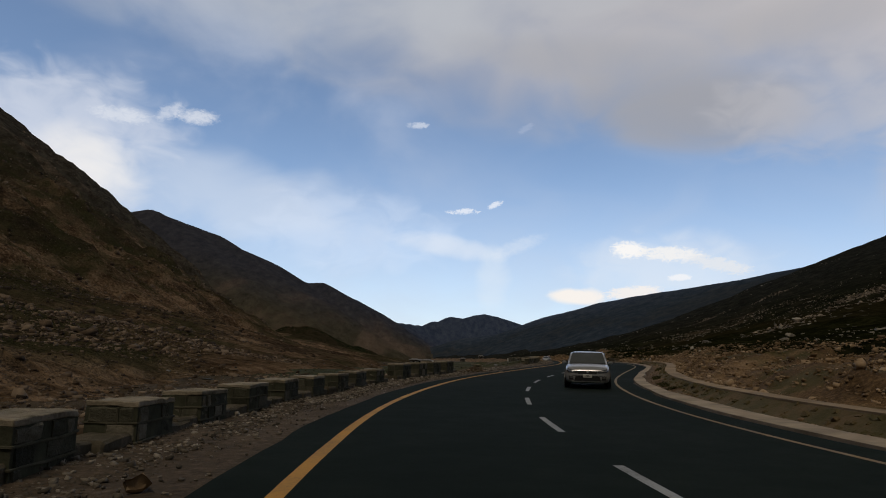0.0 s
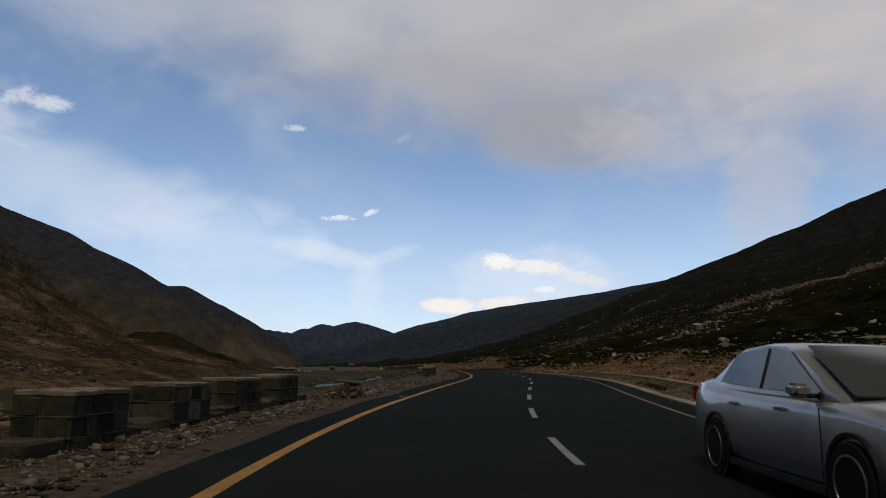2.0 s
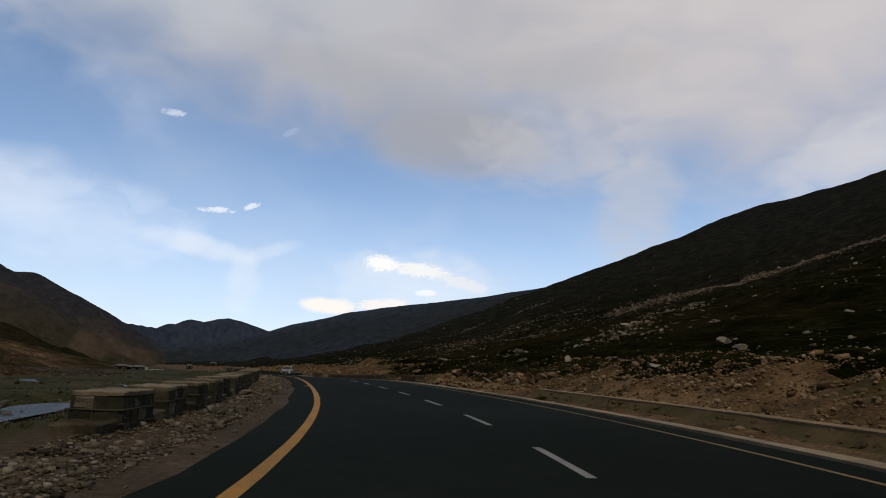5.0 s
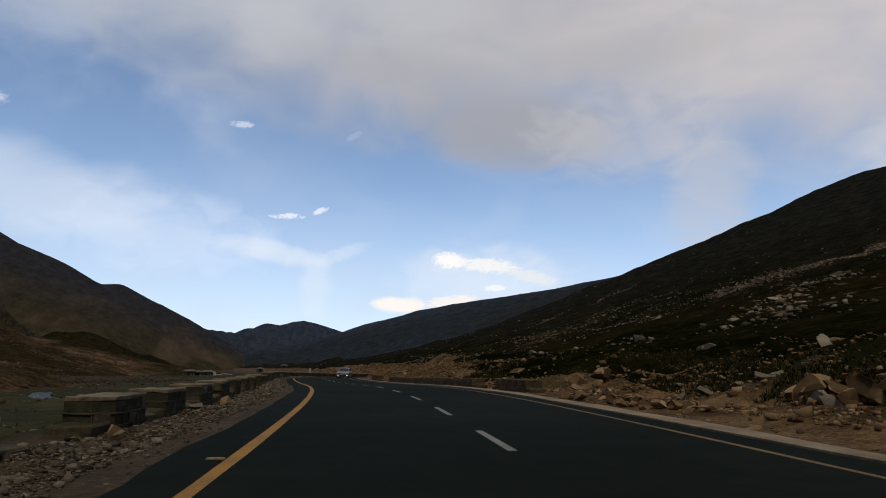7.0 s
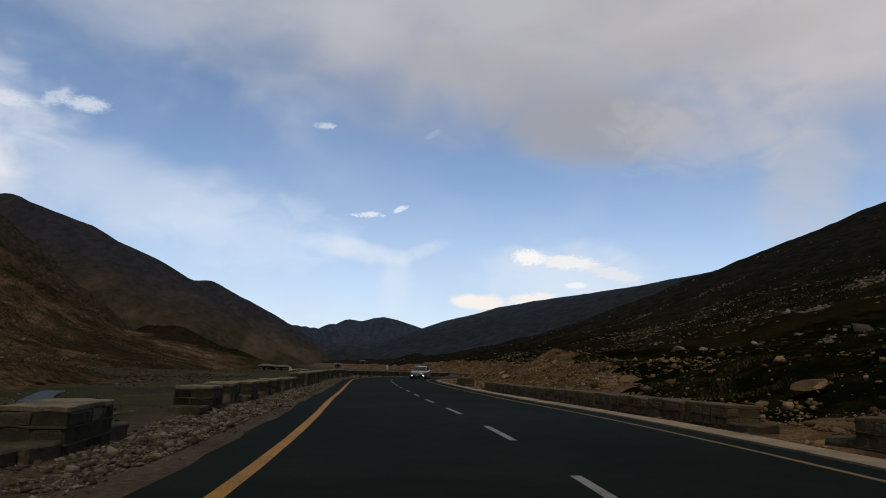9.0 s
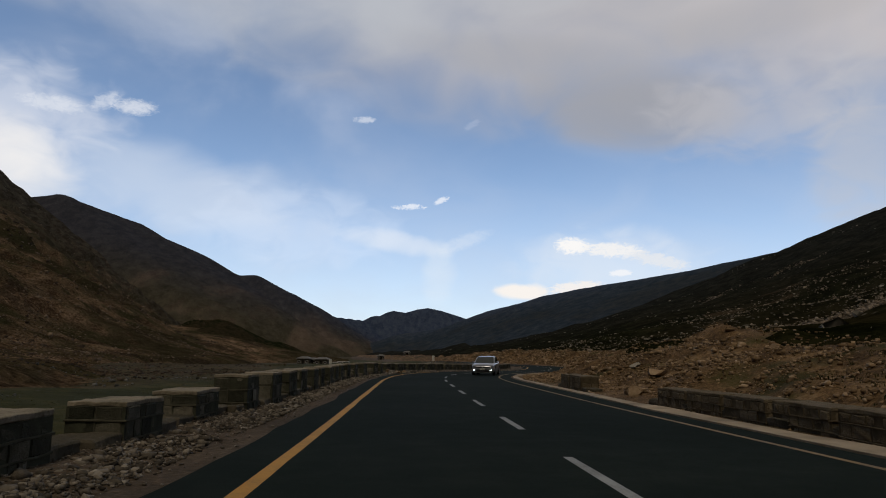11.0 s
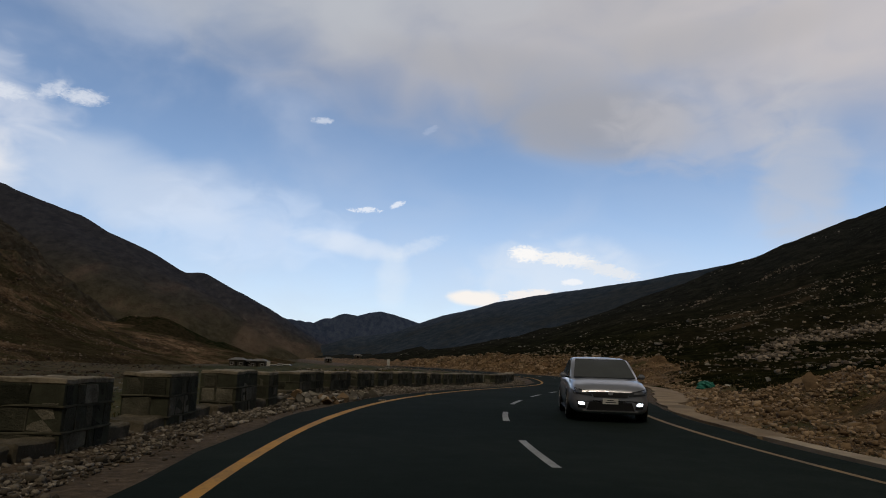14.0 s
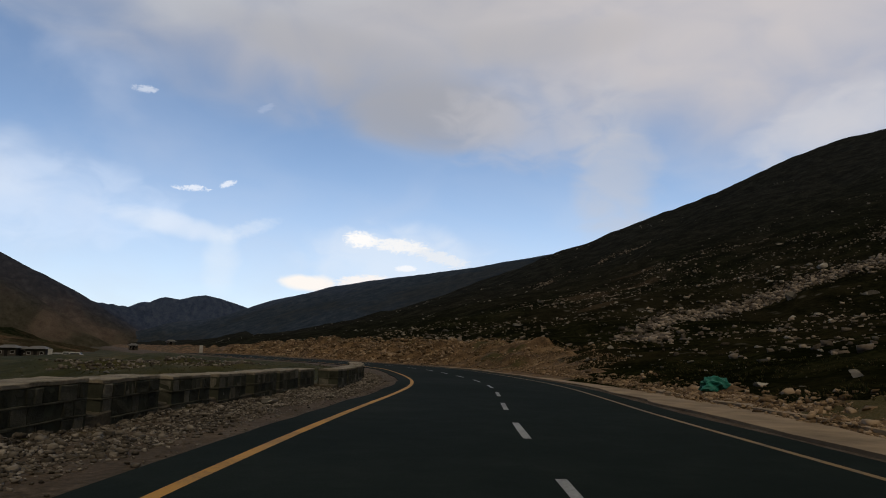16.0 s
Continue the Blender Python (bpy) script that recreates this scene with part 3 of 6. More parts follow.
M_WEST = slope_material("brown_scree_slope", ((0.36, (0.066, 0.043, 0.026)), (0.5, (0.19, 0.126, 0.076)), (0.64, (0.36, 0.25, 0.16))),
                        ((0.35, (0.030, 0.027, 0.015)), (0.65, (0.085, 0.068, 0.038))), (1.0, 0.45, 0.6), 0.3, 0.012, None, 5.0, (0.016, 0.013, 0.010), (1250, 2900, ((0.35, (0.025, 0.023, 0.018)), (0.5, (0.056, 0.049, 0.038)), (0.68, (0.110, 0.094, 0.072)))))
# turf greys and pales with height, haze painted into its upper slope
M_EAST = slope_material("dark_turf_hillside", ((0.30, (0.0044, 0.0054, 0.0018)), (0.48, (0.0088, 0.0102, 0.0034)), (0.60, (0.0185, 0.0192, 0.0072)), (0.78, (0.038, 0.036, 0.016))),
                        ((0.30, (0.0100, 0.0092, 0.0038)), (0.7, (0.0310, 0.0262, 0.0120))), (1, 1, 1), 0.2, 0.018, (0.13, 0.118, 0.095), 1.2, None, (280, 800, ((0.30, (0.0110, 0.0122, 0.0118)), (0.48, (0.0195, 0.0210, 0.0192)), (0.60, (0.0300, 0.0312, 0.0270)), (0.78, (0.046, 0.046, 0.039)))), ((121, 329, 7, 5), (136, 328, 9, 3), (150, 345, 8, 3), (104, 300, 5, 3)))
# aerial haze painted in: bluish base, bluer and paler farther back
M_FAR = slope_material("far_mountain_haze_blue", ((0.30, (0.020, 0.029, 0.042)), (0.5, (0.034, 0.046, 0.062)), (0.72, (0.058, 0.071, 0.086))),
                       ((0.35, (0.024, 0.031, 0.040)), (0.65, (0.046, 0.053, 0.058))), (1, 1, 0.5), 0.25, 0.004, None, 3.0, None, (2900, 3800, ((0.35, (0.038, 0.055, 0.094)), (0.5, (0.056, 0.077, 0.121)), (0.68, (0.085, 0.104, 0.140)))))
# slate over talus is rock colour; the last blue stops are painted haze
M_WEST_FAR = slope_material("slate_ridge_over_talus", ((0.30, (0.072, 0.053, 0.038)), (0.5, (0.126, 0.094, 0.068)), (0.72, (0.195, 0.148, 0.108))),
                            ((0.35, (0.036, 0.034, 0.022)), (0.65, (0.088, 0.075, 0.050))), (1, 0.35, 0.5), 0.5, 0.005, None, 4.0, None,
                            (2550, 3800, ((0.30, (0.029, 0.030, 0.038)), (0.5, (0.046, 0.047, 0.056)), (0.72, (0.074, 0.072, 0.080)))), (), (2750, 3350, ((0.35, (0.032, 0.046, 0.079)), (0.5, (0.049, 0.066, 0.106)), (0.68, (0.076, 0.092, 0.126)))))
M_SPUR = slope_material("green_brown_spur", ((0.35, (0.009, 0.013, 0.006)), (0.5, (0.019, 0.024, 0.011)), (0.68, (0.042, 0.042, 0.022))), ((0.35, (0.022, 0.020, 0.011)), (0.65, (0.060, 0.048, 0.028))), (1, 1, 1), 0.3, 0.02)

# ---------------------------------------------------------------- mesh helpers
def mesh_from(name, verts, faces, mats, smooth_faces=False):
    me = bpy.data.meshes.new(name)
    me.from_pydata([tuple(v) for v in verts], [], faces)
    for m in mats if isinstance(mats, (list, tuple)) else [mats]:
        me.materials.append(m)
    if smooth_faces:
        me.polygons.foreach_set("use_smooth", [True] * len(me.polygons))
    me.update()
    return me


def part(name, bm, mat, parent, label=""):
    """Links a bmesh as one mesh object under a thing or a part."""
    me = bpy.data.meshes.new(name)
    bm.to_mesh(me)
    bm.free()
    me.materials.append(mat)
    ob = new(name, me)
    ob.parent = parent
    if label:
        ob["label"] = label
    return ob


def box(x0, x1, y0, y1, z0, z1, bevel=0.0, segments=1):
    bm = bmesh.new()
    bmesh.ops.create_cube(bm, size=1)
    for v in bm.verts:
        v.co = Vector((x0 + (v.co.x + 0.5) * (x1 - x0), y0 + (v.co.y + 0.5) * (y1 - y0), z0 + (v.co.z + 0.5) * (z1 - z0)))
    if bevel:
        bmesh.ops.bevel(bm, geom=bm.edges[:], offset=bevel, segments=segments, affect="EDGES")
    return bm


def rough_up(bm, amount, seed, size=0.4):
    for v in bm.verts:
        v.co += Vector(noise.noise_vector(v.co / size + Vector((seed * 3.1, seed, 0)))) * amount
    return bm


def strip(name, s0, s1, n0, n1, dz, mat, ds=1.0, wobble0=0.0, wobble1=0.0, thick=0.0, seed=0):
    """A ribbon along the road between two offsets; thick gives it sides that go down."""
    ss = np.arange(s0, s1 + 0.01, ds)
    w0 = n0 + wobble0 * fbm(ss * 1.0, ss * 0 + seed * 7.7, 3.0, 3)
    w1 = n1 + wobble1 * fbm(ss * 1.0, ss * 0 + seed * 7.7 + 31, 3.0, 3)
    rows = [(w0, dz - thick), (w0, dz), (w1, dz), (w1, dz - thick)] if thick else [(w0, dz), (w1, dz)]
    verts, k = [], len(rows)
    for j, s in enumerate(ss):
        for w, d in rows:
            verts.append(along(s, w[j], d))
    faces = [(j * k + i, j * k + i + 1, (j + 1) * k + i + 1, (j + 1) * k + i) for j in range(len(ss) - 1) for i in range(k - 1)]
    if thick:
        e = (len(ss) - 1) * k
        faces += [(0, 3, 2, 1), (e, e + 1, e + 2, e + 3)]
    return mesh_from(name, verts, faces, mat)


# ---------------------------------------------------------------- the land
def growing(start, first, ratio, end):
    out, d = [start], first
    while out[-1] < end:
        out.append(out[-1] + d)
        d *= ratio
    return out


off_pos = list(np.arange(0, 8, 0.8)) + growing(8.0, 0.5, 1.026, 3600)
offs = np.array([-v for v in reversed(off_pos[1:])] + off_pos)
ys = np.array([-v for v in reversed(growing(60, 6, 1.2, 900))][:-1] + list(np.arange(-60, 300, 1.25)) + growing(300, 1.3, 1.0205, 4700))
GX = offs[None, :] + road_x(np.clip(ys, RY[0], 380))[:, None] * np.exp(-(np.abs(offs[None, :]) / 900.0) ** 2)
GY = np.repeat(ys[:, None], len(offs), 1)
GZ, WHICH, GS, GN = land(GX, GY, True)
NR, NC = GX.shape
VERTS = np.stack([GX.ravel(), GY.ravel(), GZ], -1)
idx = np.arange(NR * NC).reshape(NR, NC)
QUADS = np.stack([idx[:-1, :-1], idx[:-1, 1:], idx[1:, 1:], idx[1:, :-1]], -1).reshape(-1, 4)
kind_of = WHICH[QUADS].max(1)
bank_edge = np.interp(GS[QUADS[:, 0]], (0, 80, 100, 109, 129, 138, 150, 166, 176, 190, 199, 236, 252), (15, 14, 11.5, 8.8, 8.8, 10.5, 10.5, 17, 14, 11.5, 7.6, 8.4, 19)) + 6 * fbm(VERTS[QUADS[:, 0], 0], VERTS[QUADS[:, 0], 1], 9, 3)
kind_of = np.where((kind_of == 2) & (np.abs(GN[QUADS]).max(1) < bank_edge), 0, kind_of)
qx, qy = VERTS[QUADS][:, :, 0].mean(1), VERTS[QUADS][:, :, 1].min(1)
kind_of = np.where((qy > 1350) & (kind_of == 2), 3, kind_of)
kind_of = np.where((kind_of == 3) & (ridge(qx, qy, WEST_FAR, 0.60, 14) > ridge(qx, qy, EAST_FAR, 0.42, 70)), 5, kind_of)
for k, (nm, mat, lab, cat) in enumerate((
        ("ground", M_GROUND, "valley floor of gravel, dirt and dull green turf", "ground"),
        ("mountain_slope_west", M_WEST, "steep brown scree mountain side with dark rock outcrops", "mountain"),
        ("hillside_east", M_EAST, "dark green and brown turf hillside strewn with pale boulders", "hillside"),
        ("backdrop_mountains", M_FAR, "far mountain ridges closing the valley, coloured blue for haze", "mountains"),
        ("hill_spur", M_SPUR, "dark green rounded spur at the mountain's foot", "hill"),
        ("mountain_far_west", M_WEST_FAR, "dark slate mountain ridge above pale brown talus, haze-blue at its far end", "mountain"))):
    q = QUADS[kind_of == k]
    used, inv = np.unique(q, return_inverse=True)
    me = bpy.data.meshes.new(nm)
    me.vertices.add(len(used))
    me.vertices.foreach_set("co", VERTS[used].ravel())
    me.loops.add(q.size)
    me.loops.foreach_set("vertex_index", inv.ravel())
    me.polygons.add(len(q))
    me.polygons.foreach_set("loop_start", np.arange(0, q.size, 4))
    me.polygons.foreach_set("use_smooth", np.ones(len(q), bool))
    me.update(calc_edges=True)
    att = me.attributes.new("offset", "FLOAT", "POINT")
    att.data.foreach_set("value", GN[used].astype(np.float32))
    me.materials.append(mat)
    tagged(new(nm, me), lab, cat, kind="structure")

# ---------------------------------------------------------------- road, lines and edge strip
road = tagged(new("road", strip("road", -70, 400, -4.5, 4.45, 0.0, M_ROAD, 1.0, 0.15, 0.22, 0.12)),
              "dark two-lane asphalt mountain road with painted lines", "road", kind="structure")


def road_line(name, lab, s0, s1, n, half, mat, ds=1.0):
    ob = new(name, strip(name, s0, s1, n - half, n + half, 0.004, mat, ds, 0.02, 0.02))
    return tagged(ob, lab, "road line", kind="structure")


road_line("yellow_edge_line", "solid yellow edge line painted on asphalt", -70, 400, 3.65, 0.085, M_YELLOW)
road_line("faded_edge_line", "faded ochre edge line painted on asphalt", -70, 400, -3.65, 0.06, M_OCHRE)
for k in range(-9, 58):
    s0 = -0.99 + 6.459 * k
    ob = new("lane_dash", strip("lane_dash", s0, s0 + 2.81, -0.065, 0.065, 0.004, M_WHITE, 0.4, 0.015, 0.015))
    tagged(ob, "white dashed centre line mark on asphalt", "road line", "centre line dashes", "structure")
ss = np.arange(-40, 178.1, 1.0)
outer = -np.interp(ss, (-40, 18, 40, 150, 170, 178), (5.5, 5.45, 5.05, 5.0, 5.0, 5.0)) + 0.2 * fbm(ss, ss * 0 + 3, 3, 3)
inner = -np.interp(ss, (84, 96, 146, 158), (4.6, 4.3, 4.3, 4.6)) + 0.1 * fbm(ss, ss * 0 + 7, 3, 3)
vv = [p for s, a, b in zip(ss, outer, inner) for p in (along(s, a, -0.085), along(s, a, 0.035), along(s, b, 0.035), along(s, b, -0.085))]
ff = [(4 * j + i, 4 * j + i + 1, 4 * j + i + 5, 4 * j + i + 4) for j in range(len(ss) - 1) for i in range(3)] + [(0, 3, 2, 1)]
tagged(new("kerb_strip", mesh_from("kerb_strip", vv, ff, M_KERB)), "pale concrete edge strip beside the asphalt", "kerb", kind="structure")
ss = np.arange(178, 260.1, 1.0)
outer = -np.interp(ss, (178, 186, 190, 197, 203, 216, 224, 235, 260), (5.0, 5.15, 5.6, 6.2, 6.6, 6.75, 5.9, 5.3, 5.2)) + 0.6 * fbm(ss, ss * 0 + 5, 3, 3)
inner = -np.interp(ss, (178, 188, 215, 230, 260), (4.6, 4.75, 4.95, 4.75, 4.7)) + 0.3 * fbm(ss, ss * 0 + 9, 3, 3)
vv = [p for s, a, b in zip(ss, outer, inner) for p in (along(s, a, -0.1), along(s, a, 0.035), along(s, b, 0.035), along(s, b, -0.1))]
ff = [(4 * j + i, 4 * j + i + 1, 4 * j + i + 5, 4 * j + i + 4) for j in range(len(ss) - 1) for i in range(3)] + [(0, 3, 2, 1)]
tagged(new("paved_apron", mesh_from("paved_apron", vv, ff, M_APRON)), "pale dusty concrete apron widening beside the bend", "pavement", kind="structure")

ledge = strip("apron_ledge", 195, 219, -7.45, -6.95, 0.10, M_APRON, 0.4, 0.7, 0.5, 0.3, 4)
tagged(new("apron_ledge", ledge), "low broken pale ledge along the apron's outer edge", "ledge", kind="structure")

# ---------------------------------------------------------------- stones
def rock_shape(seed, level=1, flat=0.7):
    """An angular stone about one metre across: points and triangles."""
    r = random.Random(seed)
    bm = bmesh.new()
    bmesh.ops.create_icosphere(bm, subdivisions=level, radius=0.5)
    pts = np.array([v.co[:] for v in bm.verts])
    tri = [tuple(v.index for v in f.verts) for f in bm.faces]
    bm.free()
    sc = np.array([r.uniform(0.85, 1.5), r.uniform(0.6, 1.1), flat * r.uniform(0.6, 1.25)])
    pts = pts * (1 + (0.2 if level == 1 else 0.05) * np.array([[r.uniform(-1, 1)] for _ in pts]))
    for _ in range(13):
        d = np.array([r.gauss(0, 1), r.gauss(0, 1), r.gauss(0, 0.8)])
        d /= np.linalg.norm(d)
        over = np.maximum(pts @ d - r.uniform(0.15, 0.32), 0)
        pts = pts - over[:, None] * d
    if level > 1:
        pts = pts + 0.035 * np.array([noise.noise_vector(Vector(p) * 4.0 + Vector((seed, 0, 0)))[:] for p in pts])
    return pts * sc * 1.25, tri


ROCKS_SMALL = [rock_shape(k, 1, 0.55) for k in range(14)]
def chip_shape(seed, flat=0.5):
    """An angular block with eight uneven corners."""
    r = random.Random(seed)
    k = [(x, y, z) for x in (-1, 1) for y in (-1, 1) for z in (-1, 1)]
    sc = np.array([r.uniform(0.4, 0.58), r.uniform(0.32, 0.5), flat * r.uniform(0.35, 0.65)])
    pts = np.array([[c * r.uniform(0.3, 1.0) for c in q] for q in k]) * sc
    quads = ((0, 1, 3, 2), (4, 6, 7, 5), (0, 4, 5, 1), (2, 3, 7, 6), (0, 2, 6, 4), (1, 5, 7, 3))
    return pts, [t for a, b, c, d in quads for t in ((a, b, c), (a, c, d))]


CHIPS = [chip_shape(300 + k, 0.8) for k in range(16)]
CHIPS_FLAT = [chip_shape(400 + k, 0.45) for k in range(16)]
ROCKS_MIX = ROCKS_SMALL[:7] + CHIPS
ROCKS_BIG = [rock_shape(100 + k, 3, 0.72) for k in range(9)]


def scatter(name, x, y, size, mat, label, category, shapes, sink=0.25, seed=1):
    """Many stones on the land as one mesh."""
    r = np.random.RandomState(seed)
    z = land(x, y)
    pick = r.randint(0, len(shapes), len(x))
    verts, tris, base = [], [], 0
    for k, (pts, tri) in enumerate(shapes):
        sel = np.where(pick == k)[0]
        if not len(sel):
            continue
        a = r.uniform(0, 6.283, len(sel))
        tilt = r.uniform(-0.6, 0.6, len(sel))
        ca, sa, ct, st = np.cos(a), np.sin(a), np.cos(tilt), np.sin(tilt)
        p = pts[None] * size[sel][:, None, None]
        px, py, pz = p[..., 0], p[..., 1] * ct[:, None] - p[..., 2] * st[:, None], p[..., 1] * st[:, None] + p[..., 2] * ct[:, None]
        q = np.stack([px * ca[:, None] - py * sa[:, None] + x[sel][:, None], px * sa[:, None] + py * ca[:, None] + y[sel][:, None],
                      pz + (z[sel] + size[sel] * (0.3 - sink))[:, None]], -1)
        t = np.array(tri)[None] + (np.arange(len(sel)) * len(pts))[:, None, None] + base
        verts.append(q.reshape(-1, 3))
        tris.append(t.reshape(-1, 3))
        base += len(sel) * len(pts)
    verts, tris = np.concatenate(verts), np.concatenate(tris)
    me = bpy.data.meshes.new(name)
    me.vertices.add(len(verts))
    me.vertices.foreach_set("co", verts.ravel())
    me.loops.add(tris.size)
    me.loops.foreach_set("vertex_index", tris.ravel())
    me.polygons.add(len(tris))
    me.polygons.foreach_set("loop_start", np.arange(0, tris.size, 3))
    me.update(calc_edges=True)
    me.materials.append(mat)
    return tagged(new(name, me), label, category, kind="stuff")


rs = np.random.RandomState(11)


def band(count, s0, s1, n0, n1, power=1.0):
    s = rs.uniform(s0, s1, count)
    n = n0 + (n1 - n0) * rs.uniform(0, 1, count) ** power
    x, y, _ = along(s, n)
    return x, y, s, n


def lognormal(count, mid, spread, top):
    return np.minimum(mid * np.exp(rs.normal(0, spread, count)), top)


# shoulder gravel, west
x, y, s, n = band(62000, -8, 235, 6.6, 4.55, 1.5)
keep = rs.rand(62000) < 0.12 + 0.88 * step(n + 0.8 * fbm(s, n * 2, 3.0, 3), 4.9, 5.7)
scatter("shoulder_stones", x[keep], y[keep], lognormal(62000, 0.040, 0.5, 0.17)[keep], M_GRAVEL, "loose grey and brown gravel chips on the road shoulder", "gravel", CHIPS_FLAT, 0.15, 2)
x, y, s, n = band(36000, -8, 225, 6.5, 5.0, 1.0)
keep = fbm(x, y, 4.0, 3) + 0.5 * (rs.rand(36000) - 0.5) > -0.24 + 0.30 * (1 - step(n, 5.1, 5.9))
scatter("shoulder_chips", x[keep], y[keep], lognormal(36000, 0.054, 0.5, 0.2)[keep], M_GRAVEL, "flat broken stone chips heaped along the parapet's foot", "gravel", CHIPS_FLAT, 0.2, 19)
x, y, s, n = band(46000, -8, 80, 7.3, 62, 1.5)
keep = fbm(x, y, 16, 3) + 0.3 * (rs.rand(46000) - 0.5) > -0.26 + 0.9 * step(s, 36, 46) * (1 - step(n, 24, 44))
scatter("block_scree", x[keep], y[keep], (lognormal(46000, 0.19, 0.55, 0.8) * np.clip((n + 6) / 34, 0.5, 1.3))[keep], M_SCREE, "loose brown scree blocks behind the parapet", "scree", CHIPS_FLAT + CHIPS[:5], 0.27, 12)
x, y, s, n = band(22000, 70, 330, 24, 125, 0.8)
keep = fbm(x, y, 26, 4) + 0.35 * (rs.rand(22000) - 0.5) > 0.20 - 0.30 * step(n, 34, 80) + 0.6 * step(s, 150, 180) * (1 - step(n, 34, 56))
scatter("foot_scree", x[keep], y[keep], lognormal(22000, 0.26, 0.6, 1.3)[keep], M_CRAG, "brown scree blocks strewn where the slope meets the valley", "scree", CHIPS_FLAT + CHIPS[:5], 0.25, 17)
x, y, s, n = band(5200, 268, 318, 10, 30, 1.0)
keep = fbm(x, y, 11, 3) > 0.14
scatter("valley_rubble", x[keep], y[keep], lognormal(5200, 0.22, 0.5, 0.8)[keep], M_GRAVEL, "pale rubble patches on the valley turf", "rubble", ROCKS_MIX, 0.15, 13)
x, y, s, n = band(9000, 60, 290, 10, 60, 1.0)
keep = (fbm(x + 60, y, 14, 3) > 0.33) & ~((s > 150) & (n < 34))
scatter("turf_stones", x[keep], y[keep], lognormal(9000, 0.20, 0.55, 0.7)[keep], M_BROOK, "grey stones in patches on the valley floor", "stones", ROCKS_MIX, 0.15, 14)
x2, y2, s2, n2 = band(700, -8, 300, 8, 40, 1.2)
scatter("valley_stones", x2, y2, lognormal(700, 0.18, 0.6, 0.8), M_BROOK, "grey stones lying in the valley turf", "stones", ROCKS_SMALL, 0.3, 3)
# the brook that winds along the valley floor
def water():
    m, t, b = material("brook_water", 0.36, 0, 0.17)
    b.inputs["Base Color"].default_value = (0.016, 0.020, 0.018, 1)
    p = position(t)
    relief(t, b, math_node(t, "ADD", noise_tex(t, p, 2.2, 4, 0.6, 0.8), math_node(t, "MULTIPLY", noise_tex(t, p, 9.0, 3, 0.6), 0.4)), 1.0, 0.45)
    return m


ss = np.arange(50, 181, 0.8)
mid_n = np.interp(ss, STREAM_S, STREAM_N)
cx_, cy_, _ = along(ss, mid_n)
level = np.convolve(np.pad(land(cx_, cy_), 6, mode="edge"), np.ones(13) / 13, "valid") + 0.17
half = 1.25 + 0.9 * fbm(ss, ss * 0 + 4, 9, 3)
vv = []
for j, v in enumerate(ss):
    for n_ in (mid_n[j] - half[j], mid_n[j] + half[j]):
        a, b, _ = along(v, n_)
        vv.append((a, b, level[j]))
ff = [(2 * j, 2 * j + 1, 2 * j + 3, 2 * j + 2) for j in range(len(ss) - 1)]
tagged(new("water", mesh_from("water", vv, ff, water(), True)), "shallow rippled brook winding through dark turf", "brook", kind="structure")
s = rs.uniform(50, 182, 6000)
n = np.interp(s, STREAM_S, STREAM_N) + rs.normal(0, 1.3, 6000)
x, y, _ = along(s, n)
scatter("brook_stones", x, y, lognormal(6000, 0.11, 0.6, 0.5), M_BROOK, "grey water-worn stones along the brook", "stones", ROCKS_MIX, 0.2, 22)
x, y, s, n = band(19000, 183, 240, 7.25, 5.5, 1.6)
scatter("parapet_gravel", x, y, lognormal(19000, 0.050, 0.5, 0.2), M_GRAVEL, "pale flat gravel chips drifted against the parapet's foot", "gravel", CHIPS_FLAT, 0.1, 23)
x, y, s, n = band(26000, 112, 184, 6.15, 4.95, 1.3)
keep = fbm(x, y, 3.0, 3) + 0.5 * (rs.rand(26000) - 0.5) > -0.2
scatter("block_gravel", x[keep], y[keep], lognormal(26000, 0.046, 0.5, 0.2)[keep], M_GRAVEL, "pale and brown stone chips piled below the parapet blocks", "gravel", CHIPS_FLAT + CHIPS[:4], 0.1, 25)
# rubble bank, east
x, y, s, n = band(34000, -10, 320, -6.9, -18, 1.25)
keep = ~((s > 193) & (s < 222) & (n > -7.6)) & ~((s > 196) & (s < 244) & (n < -9.5)) & ~((s > 108) & (s < 134) & (n < -8.4) & (rs.rand(34000) < 0.9))
scatter("bank_rubble", x[keep], y[keep], lognormal(34000, 0.10, 0.6, 0.55)[keep], M_RUBBLE, "tan broken stones and soil on the cut bank", "rubble", CHIPS + CHIPS_FLAT, 0.22, 4)
x, y, s, n = band(46000, -8, 262, -6.9, -13.5, 1.0)
keep = (fbm(x, y, 5, 3) > -0.12) & ~((s > 110) & (s < 132) & (n < -8.4) & (rs.rand(46000) < 0.85)) & ~((s > 196) & (s < 236) & (n < -8.0))
scatter("bank_chips", x[keep], y[keep], lognormal(46000, 0.075, 0.5, 0.25)[keep], M_RUBBLE, "small broken tan stone chips on the cut bank", "rubble", CHIPS, 0.12, 15)
x, y, s, n = band(5200, 168, 194, -5.3, -9.5, 1)
scatter("edge_rubble", x, y, lognormal(5200, 0.055, 0.6, 0.26), M_RUBBLE, "tan rubble spilling down to the road's edge", "rubble", CHIPS + ROCKS_SMALL[:5], 0.15, 16)
x, y, s, n = band(4200, 192, 226, -6.5, -8.3, 1)
scatter("ledge_rubble", x, y, lognormal(4200, 0.075, 0.6, 0.4), M_RUBBLE, "tan rubble along the apron's broken outer edge", "rubble", CHIPS + CHIPS_FLAT, 0.2, 21)
x, y, s, n = band(2600, -15, 180, -5.4, -7.6, 1)
